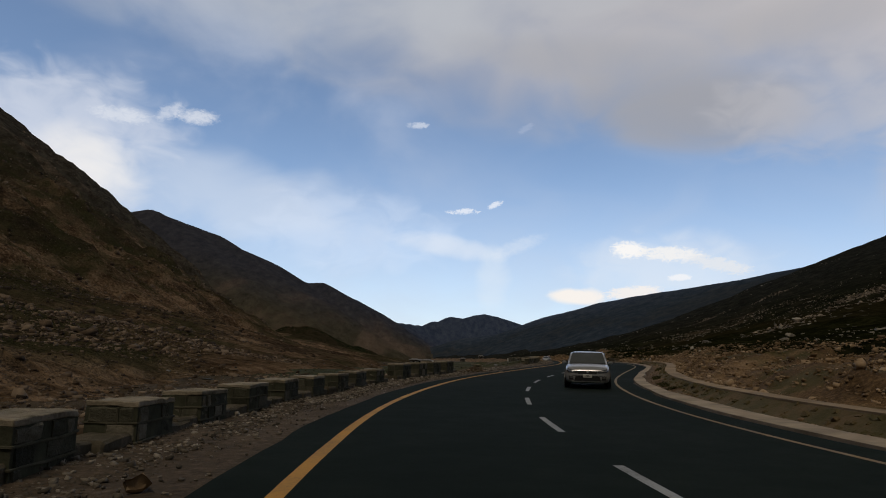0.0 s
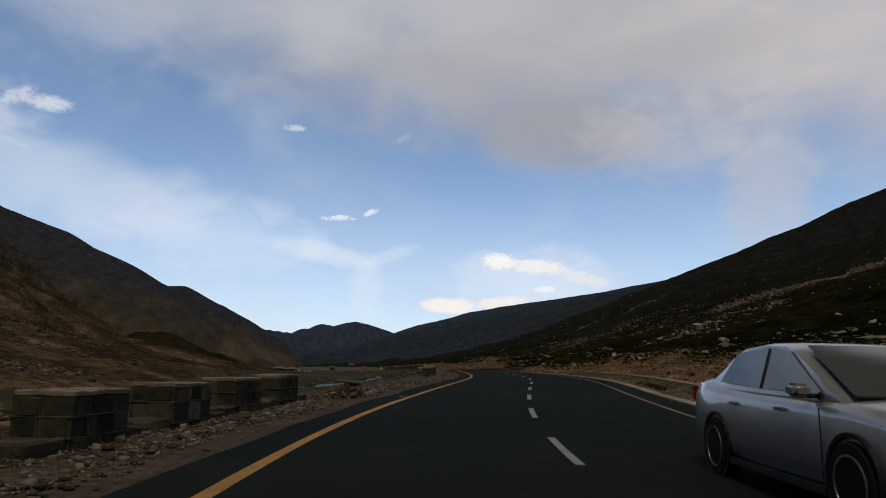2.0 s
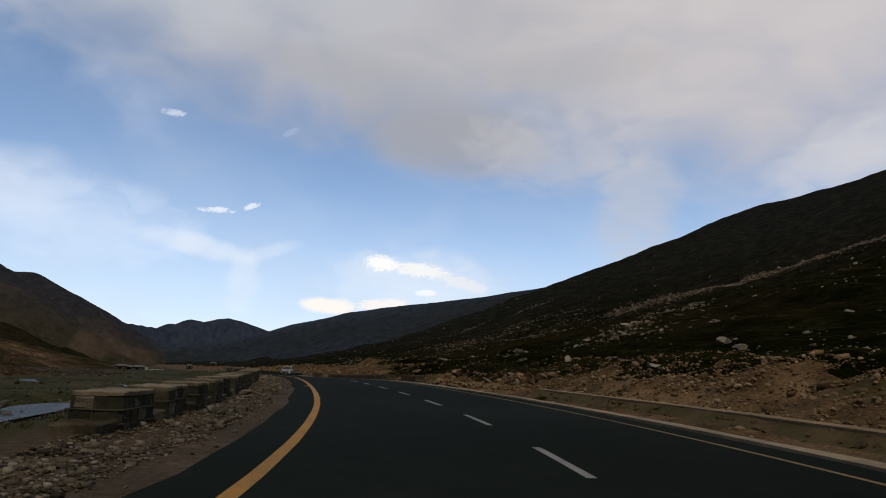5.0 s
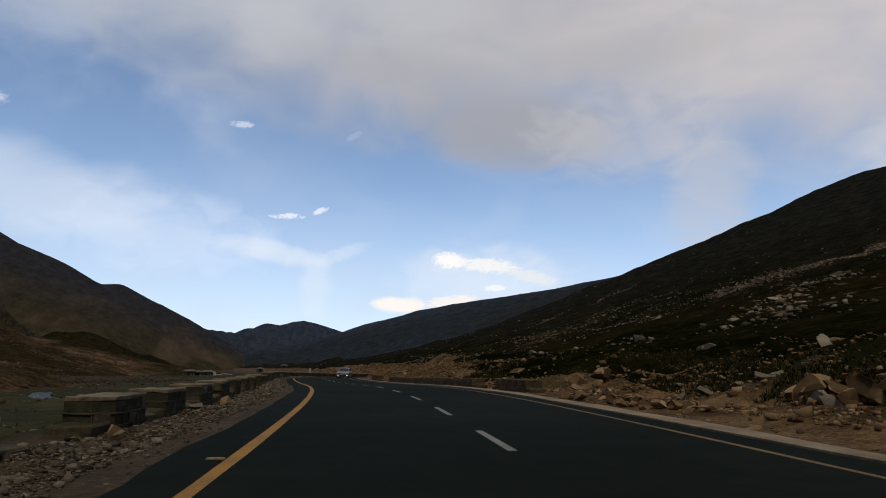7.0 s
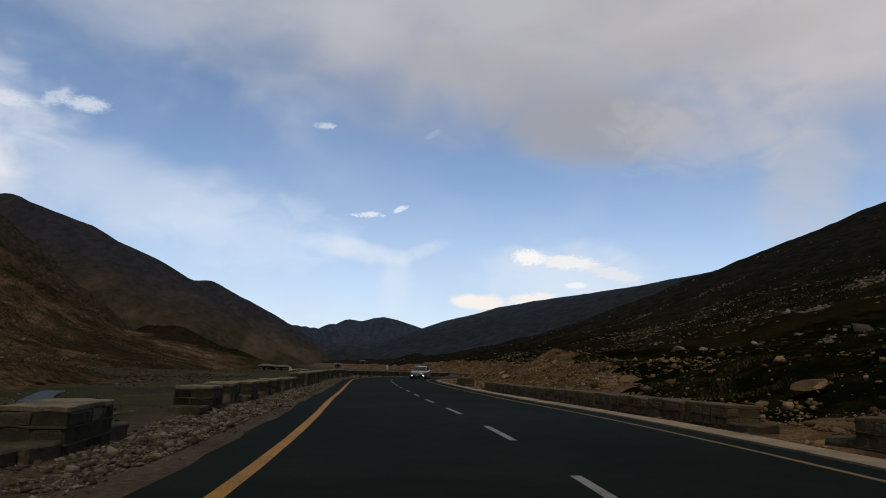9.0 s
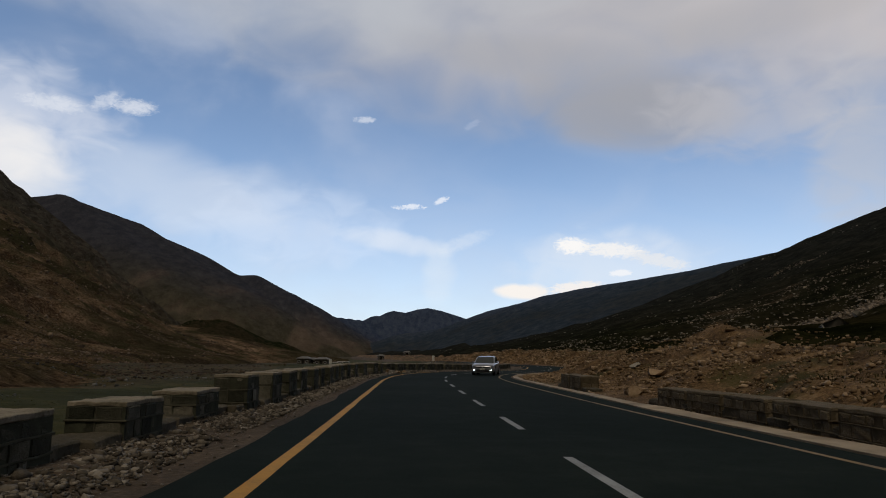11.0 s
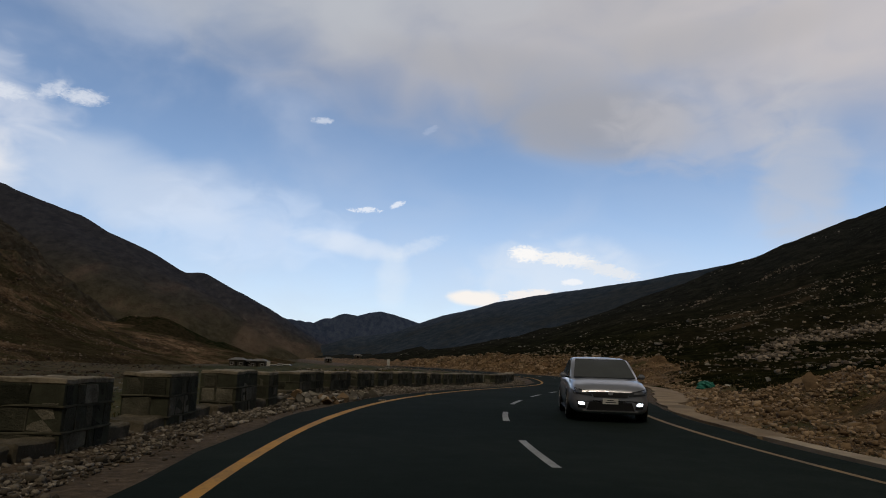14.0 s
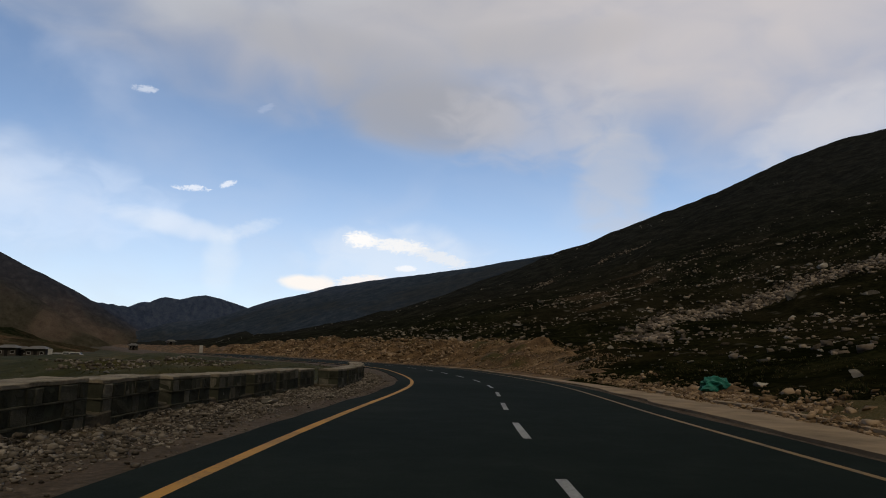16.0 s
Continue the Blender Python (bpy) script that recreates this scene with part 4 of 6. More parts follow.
scatter("verge_stones", x, y, lognormal(2600, 0.07, 0.6, 0.3), M_RUBBLE, "small tan stones along the road's edge", "stones", ROCKS_SMALL, 0.2, 5)
x, y, s, n = band(9000, 262, 372, -7.2, -22, 1.0)
scatter("far_bank_rubble", x, y, lognormal(9000, 0.26, 0.55, 0.9), M_RUBBLE, "tan broken rocks on the cut bank beyond the bend", "rubble", CHIPS + CHIPS_FLAT, 0.2, 24)
# pale stones over the east hillside, in drifts
cx = rs.uniform(0, 1, 26000)
s = rs.uniform(-10, 560, 26000)
r_ = 21 + 250 * cx ** 1.9 - 10 * ((s > 195) & (s < 240))
x, y = road_x(np.clip(s, -60, 390)) + r_, s
drift = fbm(x + y * 0.8, y - x * 0.3, 40, 4)
keep = ((drift + 0.35 * value_noise(x / 5, y / 5) > 0.10 + 0.14 * step(r_, 60, 140)) | (rs.rand(26000) < 0.06)) & (rs.rand(26000) < np.interp(r_, (0, 60, 200), (0.62, 0.72, 0.5)))
near_r = np.clip((r_ - 4) / 45, 0.38, 1.0)
scatter("hillside_stones", x[keep], y[keep], (lognormal(26000, 0.46, 0.55, 2.2) * near_r)[keep], M_BOULDER, "pale grey stones scattered over the dark turf hillside", "stones", CHIPS_FLAT + CHIPS[:6] + ROCKS_SMALL[:4], 0.3, 6)
x = rs.uniform(52, 175, 9000)
y = rs.uniform(205, 345, 9000)
keep = (x - road_x(y) > 17) & (fbm(x + y * 0.8, y - x * 0.3, 16, 4) + 0.6 * (rs.rand(9000) - 0.5) > 0.02)
scatter("turf_boulders", x[keep], y[keep], lognormal(9000, 0.36, 0.5, 1.3)[keep], M_STREAM, "tan and grey stones strewn over the lower hillside turf", "stones", CHIPS_FLAT + CHIPS, 0.28, 20)
# boulder streams that run across the hillside
bx, by, bs = [], [], []
for line, count in (([(72, 250), (88, 264.5), (111, 277.5), (123, 276), (131, 273), (138, 265), (150, 252)], 4200), ([(160, 278), (179, 270), (192, 261), (217, 262), (223, 248), (242, 249), (270, 236)], 4600), ([(150, 398), (161, 413), (200, 437), (208, 429), (220, 424)], 420), ([(60, 132), (76, 151), (100, 168), (119, 182)], 420)):
    line = np.array(line, float)
    u = rs.uniform(0, len(line) - 1.001, count)
    i = u.astype(int)
    c = line[i] + (line[i + 1] - line[i]) * (u - i)[:, None]
    d = rs.normal(0, 1, (count, 2)) * (1.2 + 1.6 * np.abs(fbm(c[:, 0], c[:, 1], 14, 2)))[:, None] * 1.5
    bx.append(c[:, 0] + d[:, 0])
    by.append(c[:, 1] + d[:, 1])
    bs.append(lognormal(count, 0.44, 0.5, 1.5))
scatter("boulder_stream", np.concatenate(bx), np.concatenate(by), np.concatenate(bs), M_STREAM, "pale tan boulder streams crossing the dark hillside", "boulders", CHIPS_FLAT + CHIPS + ROCKS_SMALL[:4], 0.2, 9)
# scree at the foot of the west slope
y = rs.uniform(20, 620, 30000)
x = -(26 + 190 * rs.uniform(0, 1, 30000) ** 1.2) - 0.11 * y
keep = fbm(x, y, 50, 3) + 0.3 * (rs.rand(30000) - 0.5) > -0.10
scatter("scree_stones", x[keep], y[keep], lognormal(30000, 0.42, 0.6, 2.6)[keep], M_SCREE, "brown scree stones at the mountain's foot", "scree", ROCKS_MIX, 0.2, 7)

y = rs.uniform(120, 1100, 9000)
x = -(110 + 330 * rs.uniform(0, 1, 9000)) - 0.08 * y
keep = fbm(x * 0.6 + 300, y, 80, 4) + 0.12 * (rs.rand(9000) - 0.5) > 0.05
scatter("outcrop_rocks", x[keep], y[keep], lognormal(9000, 2.2, 0.5, 7.0)[keep], M_CRAG, "dark brown rock outcrops on the mountain side", "outcrops", ROCKS_MIX, 0.35, 8)

y = rs.uniform(60, 1500, 26000)
x = -(95 + 560 * rs.uniform(0, 1, 26000) ** 1.15) - 0.10 * y
lines = 1 - 2 * np.abs(fbm(x * 0.45 + y * 0.5, y * 1.1 - x * 0.35, 105, 5, 0.55))
keep = lines + 0.5 * (rs.rand(26000) - 0.5) > 0.74
scatter("rib_rocks", x[keep], y[keep], lognormal(26000, 1.1, 0.55, 4.5)[keep], M_SCREE, "broken brown rocks along the ribs of the mountain side", "rocks", CHIPS + ROCKS_SMALL[:4], 0.25, 18)

ROCK_MESHES = {}


def boulder(x, y, size, mat, label, group, k, sink=0.3, squash=1.0):
    key = (k % len(ROCKS_BIG), mat.name)
    if key not in ROCK_MESHES:
        pts, tri = ROCKS_BIG[key[0]]
        ROCK_MESHES[key] = mesh_from("boulder", pts, tri, mat, True)
        ROCK_MESHES[key].set_sharp_from_angle(angle=0.28)
    ob = new("boulder", ROCK_MESHES[key])
    z = float(land(np.array([x]), np.array([y]))[0])
    ob.matrix_basis = Matrix.Translation((x, y, z + size * (0.32 - sink))) @ Matrix.Rotation(k * 1.7, 4, "Z") @ Matrix.Diagonal((size, size, size * squash, 1))
    return tagged(ob, label, "boulder", group)


rb = random.Random(5)
for k in range(95):          # tan boulders along the cut bank
    s = rb.uniform(8, 260)
    n = -rb.uniform(8.2, 19)
    if 195 < s < 246 or (104 < s < 136 and n < -9.5):
        continue
    x, y, _ = along(s, n)
    boulder(float(x), float(y), min(0.8, 0.30 * math.exp(rb.gauss(0, 0.42))), M_RUBBLE if k % 3 else M_BOULDER, "tan angular boulder resting on the cut bank", "boulders on the cut bank", k)
for k in range(110):          # pale boulders on the hillside
    y = rb.uniform(60, 420)
    r0 = 24 + 190 * rb.random() ** 1.5
    boulder(float(road_x(min(y, 380)) + r0), y, min(2.6, 0.8 * math.exp(rb.gauss(0, 0.45))), M_BOULDER, "pale grey boulder half sunk in the turf hillside", "boulders on the hillside", k, 0.35, 0.75)


# ---------------------------------------------------------------- parapets
def worn_box(q, cuts, amount, seed, size, bevel=0.012):
    """A block with chipped, uneven faces and edges."""
    bm = box(*q, bevel)
    bmesh.ops.subdivide_edges(bm, edges=[e for e in bm.edges if e.calc_length() > 0.11], cuts=cuts, use_grid_fill=True)
    return rough_up(rough_up(bm, amount, seed, size), amount * 0.5, seed + 40, size * 0.4)


def stone_mesh(length, height, depth, seed, mat):
    bm = worn_box((-length / 2, length / 2, -depth / 2, depth / 2, -height / 2, height / 2), 1, 0.02, seed, 0.10, 0.02)
    me = bpy.data.meshes.new("stone")
    bm.to_mesh(me)
    bm.free()
    me.materials.append(mat)
    return me


STONE_KIT = {}


def wall_stone(parent, length, height, loc, turn, seed, mat):
    key = (round(length, 1), round(height, 2), seed % 4, mat.name)
    if key not in STONE_KIT:
        STONE_KIT[key] = stone_mesh(key[0] - 0.008, key[1] - 0.008, 0.13, seed, mat)
    ob = new("stone", STONE_KIT[key])
    ob.parent = parent
    ob.matrix_basis = Matrix.Translation(loc) @ Matrix.Rotation(turn, 4, "Z")
    return ob


def parapet(length, height, thick, seed, mat):
    """A short masonry guard wall: x along the road, the face towards the road at y = 0, thickness towards +y."""
    r = random.Random(seed)
    down = 0.55
    top = height - 0.075
    thing = new("parapet_block", None)
    east = mat is M_STONE_EAST
    joint, seam, slab = (M_MORTAR_EAST, M_MORTAR_EAST, M_STONE_EAST) if east else (M_MORTAR, M_POINTING, M_CAP)
    part("core", rough_up(box(-0.038, length + 0.038, -0.038, thick + 0.038, -down, top - 0.004), 0.004, seed), joint, thing)
    rows = 3
    rows_z = [-down * 0.35 + (top + down * 0.35) * (k + (r.uniform(-0.16, 0.16) if 0 < k < rows else 0)) / rows for k in range(rows + 1)]
    ribs = []
    for k in range(rows):
        z0, z1 = rows_z[k], rows_z[k + 1]
        for face_y, turn, out in ((0.02, 0.0, -1), (thick - 0.02, math.pi, 1)):
            x = 0.0
            while x < length - 0.05:
                w = min(r.choice((0.2, 0.2, 0.3, 0.3, 0.4, 0.5)), length - x)
                if length - x - w < 0.15:
                    w = length - x
                wall_stone(thing, w, z1 - z0, (x + w / 2, face_y + r.uniform(-0.016, 0.016), (z0 + z1) / 2), turn, r.randint(0, 99), mat)
                x += w
                if x < length - 0.05 and r.random() < 0.35:
                    yy = 0 if out < 0 else thick
                    ribs.append((x - 0.011, x + 0.011, yy - 0.056, yy + 0.056, z0, z1))
        for end_x, turn in ((0.02, math.pi / 2), (length - 0.02, -math.pi / 2)):
            cut = thick * r.uniform(0.35, 0.65)
            for a, b in ((0.0, cut), (cut, thick)):
                wall_stone(thing, b - a, z1 - z0, (end_x + r.uniform(-0.02, 0.02), (a + b) / 2, (z0 + z1) / 2), turn, r.randint(0, 99), mat)
            ex = 0 if turn > 0 else length
            ribs.append((ex - 0.056, ex + 0.056, cut - 0.011, cut + 0.011, z0, z1))
        if k:
            ribs.append((-0.060, length + 0.060, -0.060, thick + 0.060, z0 - 0.015, z0 + 0.015))
    bm = bmesh.new()
    tmp = bpy.data.meshes.new("tmp")
    for q in ribs:
        b = worn_box(q, 3, 0.02, seed + len(bm.verts), 0.3, 0.005)
        b.to_mesh(tmp)
        b.free()
        bm.from_mesh(tmp)
    bpy.data.meshes.remove(tmp)
    part("pointing", bm, seam, thing, "raised mortar pointing")
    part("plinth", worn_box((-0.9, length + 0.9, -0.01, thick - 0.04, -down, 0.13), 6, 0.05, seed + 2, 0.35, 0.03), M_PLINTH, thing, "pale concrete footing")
    part("cap", worn_box((-0.04, length + 0.04, -0.045, thick + 0.045, top, height), 7, 0.020, seed + 5, 0.22, 0.012), slab, thing, "weathered concrete cap")
    return thing


def place_at(s, n, turn=0.0, dz=0.0):
    x, y, z = along(s, n, dz)
    return Matrix.Translation((float(x), float(y), float(z))) @ Matrix.Rotation(float(np.interp(s, S, TH)) + math.pi / 2 + turn, 4, "Z")


KITS = {}


def parapet_at(s, n, length, height, seed, label, group, east=False, thick=0.74):
    key = (length, height, seed % 4, thick, east)
    m = place_at(s, n, 0.0)
    if east:
        m = place_at(s + length, n, math.pi)
    tilt = Matrix.Rotation(0.02 * math.sin(seed * 2.3 + s), 4, "Z") @ Matrix.Rotation(0.012 * math.sin(seed * 5.1 + s), 4, "Y")
    if key not in KITS:
        KITS[key] = parapet(length, height, thick, seed, M_STONE_EAST if east else M_STONE)
        KITS[key].matrix_basis = m @ tilt
        return tagged(KITS[key], label, "parapet", group)
    return tagged(copy_thing(KITS[key], m @ tilt), label, "parapet", group)


rw = random.Random(8)
WEST_LABEL = "grey stone masonry parapet block with raised pointing and concrete cap"
# runs of blocks: first and last metre, spacing, length, height
for s0, s1, period, length, height, thick in ((-8.4, 29.5, 2.55, 1.25, 0.55, 0.64), (31.6, 42.4, 2.75, 1.4, 0.70, 0.7), (67.15, 90, 2.5, 1.35, 0.55, 0.72), (92.45, 116.4, 3.45, 1.5, 0.55, 0.78), (121.4, 145, 3.5, 1.45, 0.58, 0.80),
                                              (145.6, 166.8, 2.8, 1.35, 0.84, 0.74), (167.85, 181.2, 3.05, 1.35, 0.85, 0.74), (182.0, 182.4, 3.1, 0.62, 0.80, 0.74), (186.95, 238, 2.6, 2.05, 0.72, 0.74)):
    s, k = s0, 0
    while s + length < s1 + 0.5:
        parapet_at(s, 6.35 + rw.uniform(-0.06, 0.06) + (0.9 if 186 < s < 215 else -0.28 if 145 < s < 183 else 0), length, height, k, WEST_LABEL, "parapet blocks west of the road", False, thick)
        s, k = s + period, k + 1
# east: low blocks, a long run set close, then a pair of taller ones
for s0, s1, period, length, height, n in ((110.4, 115.4, 2.45, 2.2, 0.52, -6.0), (118.6, 149, 2.2, 1.92, 0.5, -5.6), (158.5, 162.2, 1.92, 1.8, 0.62, -5.5)):
    s, k = s0, 0
    while s + length < s1 + 0.5:
        parapet_at(s, n, length, height, k, "brown stone masonry parapet block at the foot of the rubble bank", "parapet blocks east of the road", True)
        s, k = s + period, k + 1

# long low retaining wall, east
wall = tagged(new("retaining_wall", None), "long low stone retaining wall with a concrete cap holding the rubble bank", "retaining wall", kind="structure")
ss = np.arange(-30, 86.1, 0.4)
w_top = 0.05 * fbm(ss, ss * 0 + 2, 2.5, 3)
w_foot = 0.22 * fbm(ss, ss * 0 + 12, 2.0, 3)
lift = 0.05 * fbm(ss, ss * 0 + 22, 4.0, 3)
section = ((-6.90, -0.5, 0, 0), (-6.90, 0.31, 0, 0), (-6.30, 0.31, 1, 0), (-6.12, 0.19, 0.7, 0.4), (-5.92, 0.07, 0.2, 0.8), (-5.70, -0.03, 0, 1), (-5.66, -0.5, 0, 1))   # battered rubble face
vv = [along(v, n + a * w_top[j] + b * w_foot[j], z + (lift[j] if 0 < z < 0.3 else 0)) for j, v in enumerate(ss) for n, z, a, b in section]
ff = [(7 * j + i, 7 * j + i + 1, 7 * j + i + 8, 7 * j + i + 7) for j in range(len(ss) - 1) for i in range(6)]
ff += [tuple(range(6, -1, -1)), tuple(range(7 * (len(ss) - 1), 7 * len(ss)))]
core = new("core", mesh_from("core", vv, ff, M_MOSSY))
core.parent = wall
core["label"] = "mossy rubble masonry face"
r_ = random.Random(61)
FACE_STONES = []
for k in range(14):
    bm = worn_box((-r_.uniform(0.10, 0.24), r_.uniform(0.10, 0.24), -0.06, 0.06, -0.075, 0.075), 1, 0.05, k + 3, 0.14, 0.03)
    me = bpy.data.meshes.new("stone")
    bm.to_mesh(me)
    bm.free()
    me.materials.append(M_MOSSY)
    FACE_STONES.append(me)
s_ = -2.0
while s_ < 86:
    for n_, z_ in ((-6.24, 0.21), (-6.05, 0.08), (-5.84, -0.04)):
        if r_.random() < 0.7:
            ob = new("stone", r_.choice(FACE_STONES))
            ob.parent = wall
            ob.matrix_basis = place_at(s_ + r_.uniform(-0.25, 0.25), n_ + r_.uniform(-0.06, 0.06), math.pi, z_ + r_.uniform(-0.03, 0.02)) @ Matrix.Rotation(r_.uniform(-0.3, 0.3), 4, "Y") @ Matrix.Rotation(-0.9, 4, "X")
    s_ += 0.55
capping = new("cap", strip("cap", -30, 86, -6.95, -6.29, 0.36, M_APRON, 0.4, 0.12, 0.07, 0.055, 6))
capping.parent = wall
capping["label"] = "weathered concrete cap"

# ---------------------------------------------------------------- cars
from mathutils.bvhtree import BVHTree

M_SILVER = plain("silver_car_paint", (0.27, 0.275, 0.28), 0.34, 0.35, 0.5, 0.06, 2.0)
M_BLUEGREY = plain("blue_grey_car_paint", (0.24, 0.255, 0.29), 0.30, 0.35, 0.5, 0.06, 2.0)
for m in (M_SILVER, M_BLUEGREY):
    m.node_tree.nodes["Principled BSDF"].inputs["Coat Weight"].default_value = 0.7
M_GLASS = plain("tinted_glass", (0.060, 0.066, 0.066), 0.06, 0.0, 0.5, 0.1, 2.0)
M_TYRE = plain("tyre_rubber", (0.012, 0.012, 0.012), 0.9, 0, 0.2, 0.2, 6.0)
M_RIM = plain("alloy_rim", (0.34, 0.34, 0.35), 0.35, 0.8, 0.5, 0.15, 5.0)
M_BLACK = plain("black_plastic", (0.010, 0.010, 0.011), 0.55, 0, 0.35, 0.2, 6.0)
M_CHROME = plain("chrome", (0.55, 0.55, 0.56), 0.3, 0.7, 0.5, 0.05, 4.0)
M_LAMP = plain("headlamp_lens", (0.035, 0.038, 0.042), 0.12, 0.2, 0.6, 0.2, 6.0)
M_LENS = plain("clear_lens", (0.13, 0.135, 0.145), 0.12, 0.3, 0.6, 0.15, 6.0)
M_PLATE = plain("number_plate", (0.55, 0.55, 0.52), 0.5, 0, 0.4, 0.1, 5.0)
M_BAR = plain("plate_bars", (0.03, 0.03, 0.03), 0.6, 0, 0.3, 0.1, 5.0)
M_GLOW, _t, _b = material("lit_lamp", 0.3)
_b.inputs["Base Color"].default_value = (0.8, 0.85, 1, 1)
_b.inputs["Emission Color"].default_value, _b.inputs["Emission Strength"].default_value = (0.80, 0.88, 1.0, 1), 6.0


def loft(rings, close_ends=True):
    """A skin over rings of equal point counts."""
    bm = bmesh.new()
    rows = [[bm.verts.new(p) for p in ring] for ring in rings]
    k = len(rows[0])
    for a, b in zip(rows, rows[1:]):
        for i in range(k):
            bm.faces.new((a[i], a[(i + 1) % k], b[(i + 1) % k], b[i]))
    if close_ends:
        bm.faces.new(rows[0][::-1])
        bm.faces.new(rows[-1])
    bmesh.ops.recalc_face_normals(bm, faces=bm.faces[:])
    return bm


def smooth_part(name, bm, mat, parent, label="", sharp=0.7):
    ob = part(name, bm, mat, parent, label)
    ob.data.polygons.foreach_set("use_smooth", [True] * len(ob.data.polygons))
    ob.data.set_sharp_from_angle(angle=sharp)
    return ob


def panel(corners, thick=0.012, cuts=4, bulge=0.0):
    """A quadrilateral plate through four corners, with a slight bulge outwards."""
    a, b, c, d = (Vector(p) for p in corners)
    nrm = (b - a).cross(d - a).normalized()
    bm = bmesh.new()
    grid = []
    for i in range(cuts + 1):
        row = []
        for j in range(cuts + 1):
            u, v = i / cuts, j / cuts
            p = (a * (1 - u) + b * u) * (1 - v) + (d * (1 - u) + c * u) * v
            row.append(p + nrm * (bulge * 16 * u * (1 - u) * v * (1 - v)))
        grid.append(row)
    top = [[bm.verts.new(p + nrm * thick) for p in row] for row in grid]
    low = [[bm.verts.new(p - nrm * 0.004) for p in row] for row in grid]
    for i in range(cuts):
        for j in range(cuts):
            bm.faces.new((top[i][j], top[i + 1][j], top[i + 1][j + 1], top[i][j + 1]))
            bm.faces.new((low[i][j], low[i][j + 1], low[i + 1][j + 1], low[i + 1][j]))
    rim_t = [top[i][0] for i in range(cuts + 1)] + [top[cuts][j] for j in range(1, cuts + 1)] + [top[i][cuts] for i in range(cuts - 1, -1, -1)] + [top[0][j] for j in range(cuts - 1, 0, -1)]
    rim_l = [low[i][0] for i in range(cuts + 1)] + [low[cuts][j] for j in range(1, cuts + 1)] + [low[i][cuts] for i in range(cuts - 1, -1, -1)] + [low[0][j] for j in range(cuts - 1, 0, -1)]
    for k in range(len(rim_t)):
        j = (k + 1) % len(rim_t)
        bm.faces.new((rim_t[k], rim_l[k], rim_l[j], rim_t[j]))
    bmesh.ops.recalc_face_normals(bm, faces=bm.faces[:])
    return bm


def lathe(profile, axis_y0, segments=28):
    """Turns a profile of (radius, y) about the y axis."""
    rings = []
    for r, y in profile:
        rings.append([(r * math.cos(2 * math.pi * k / segments), axis_y0 + y, r * math.sin(2 * math.pi * k / segments)) for k in range(segments)])
    return loft(rings)


BODY = (  # x, half width, floor, shoulder, deck
    (-2.31, 0.66, 0.50, 0.80, 0.90), (-2.27, 0.76, 0.36, 0.88, 1.02), (-2.12, 0.83, 0.27, 0.92, 1.07), (-1.75, 0.875, 0.22, 0.93, 1.07), (-1.2, 0.885, 0.20, 0.91, 1.00),
    (-0.4, 0.89, 0.19, 0.89, 0.96), (0.4, 0.89, 0.19, 0.87, 0.945), (0.95, 0.885, 0.19, 0.85, 0.935), (1.30, 0.88, 0.20, 0.84, 0.935), (1.70, 0.875, 0.20, 0.80, 0.895),
    (2.00, 0.86, 0.19, 0.76, 0.835), (2.16, 0.83, 0.185, 0.72, 0.785), (2.26, 0.78, 0.19, 0.67, 0.73), (2.325, 0.69, 0.21, 0.60, 0.66), (2.345, 0.58, 0.26, 0.52, 0.58))


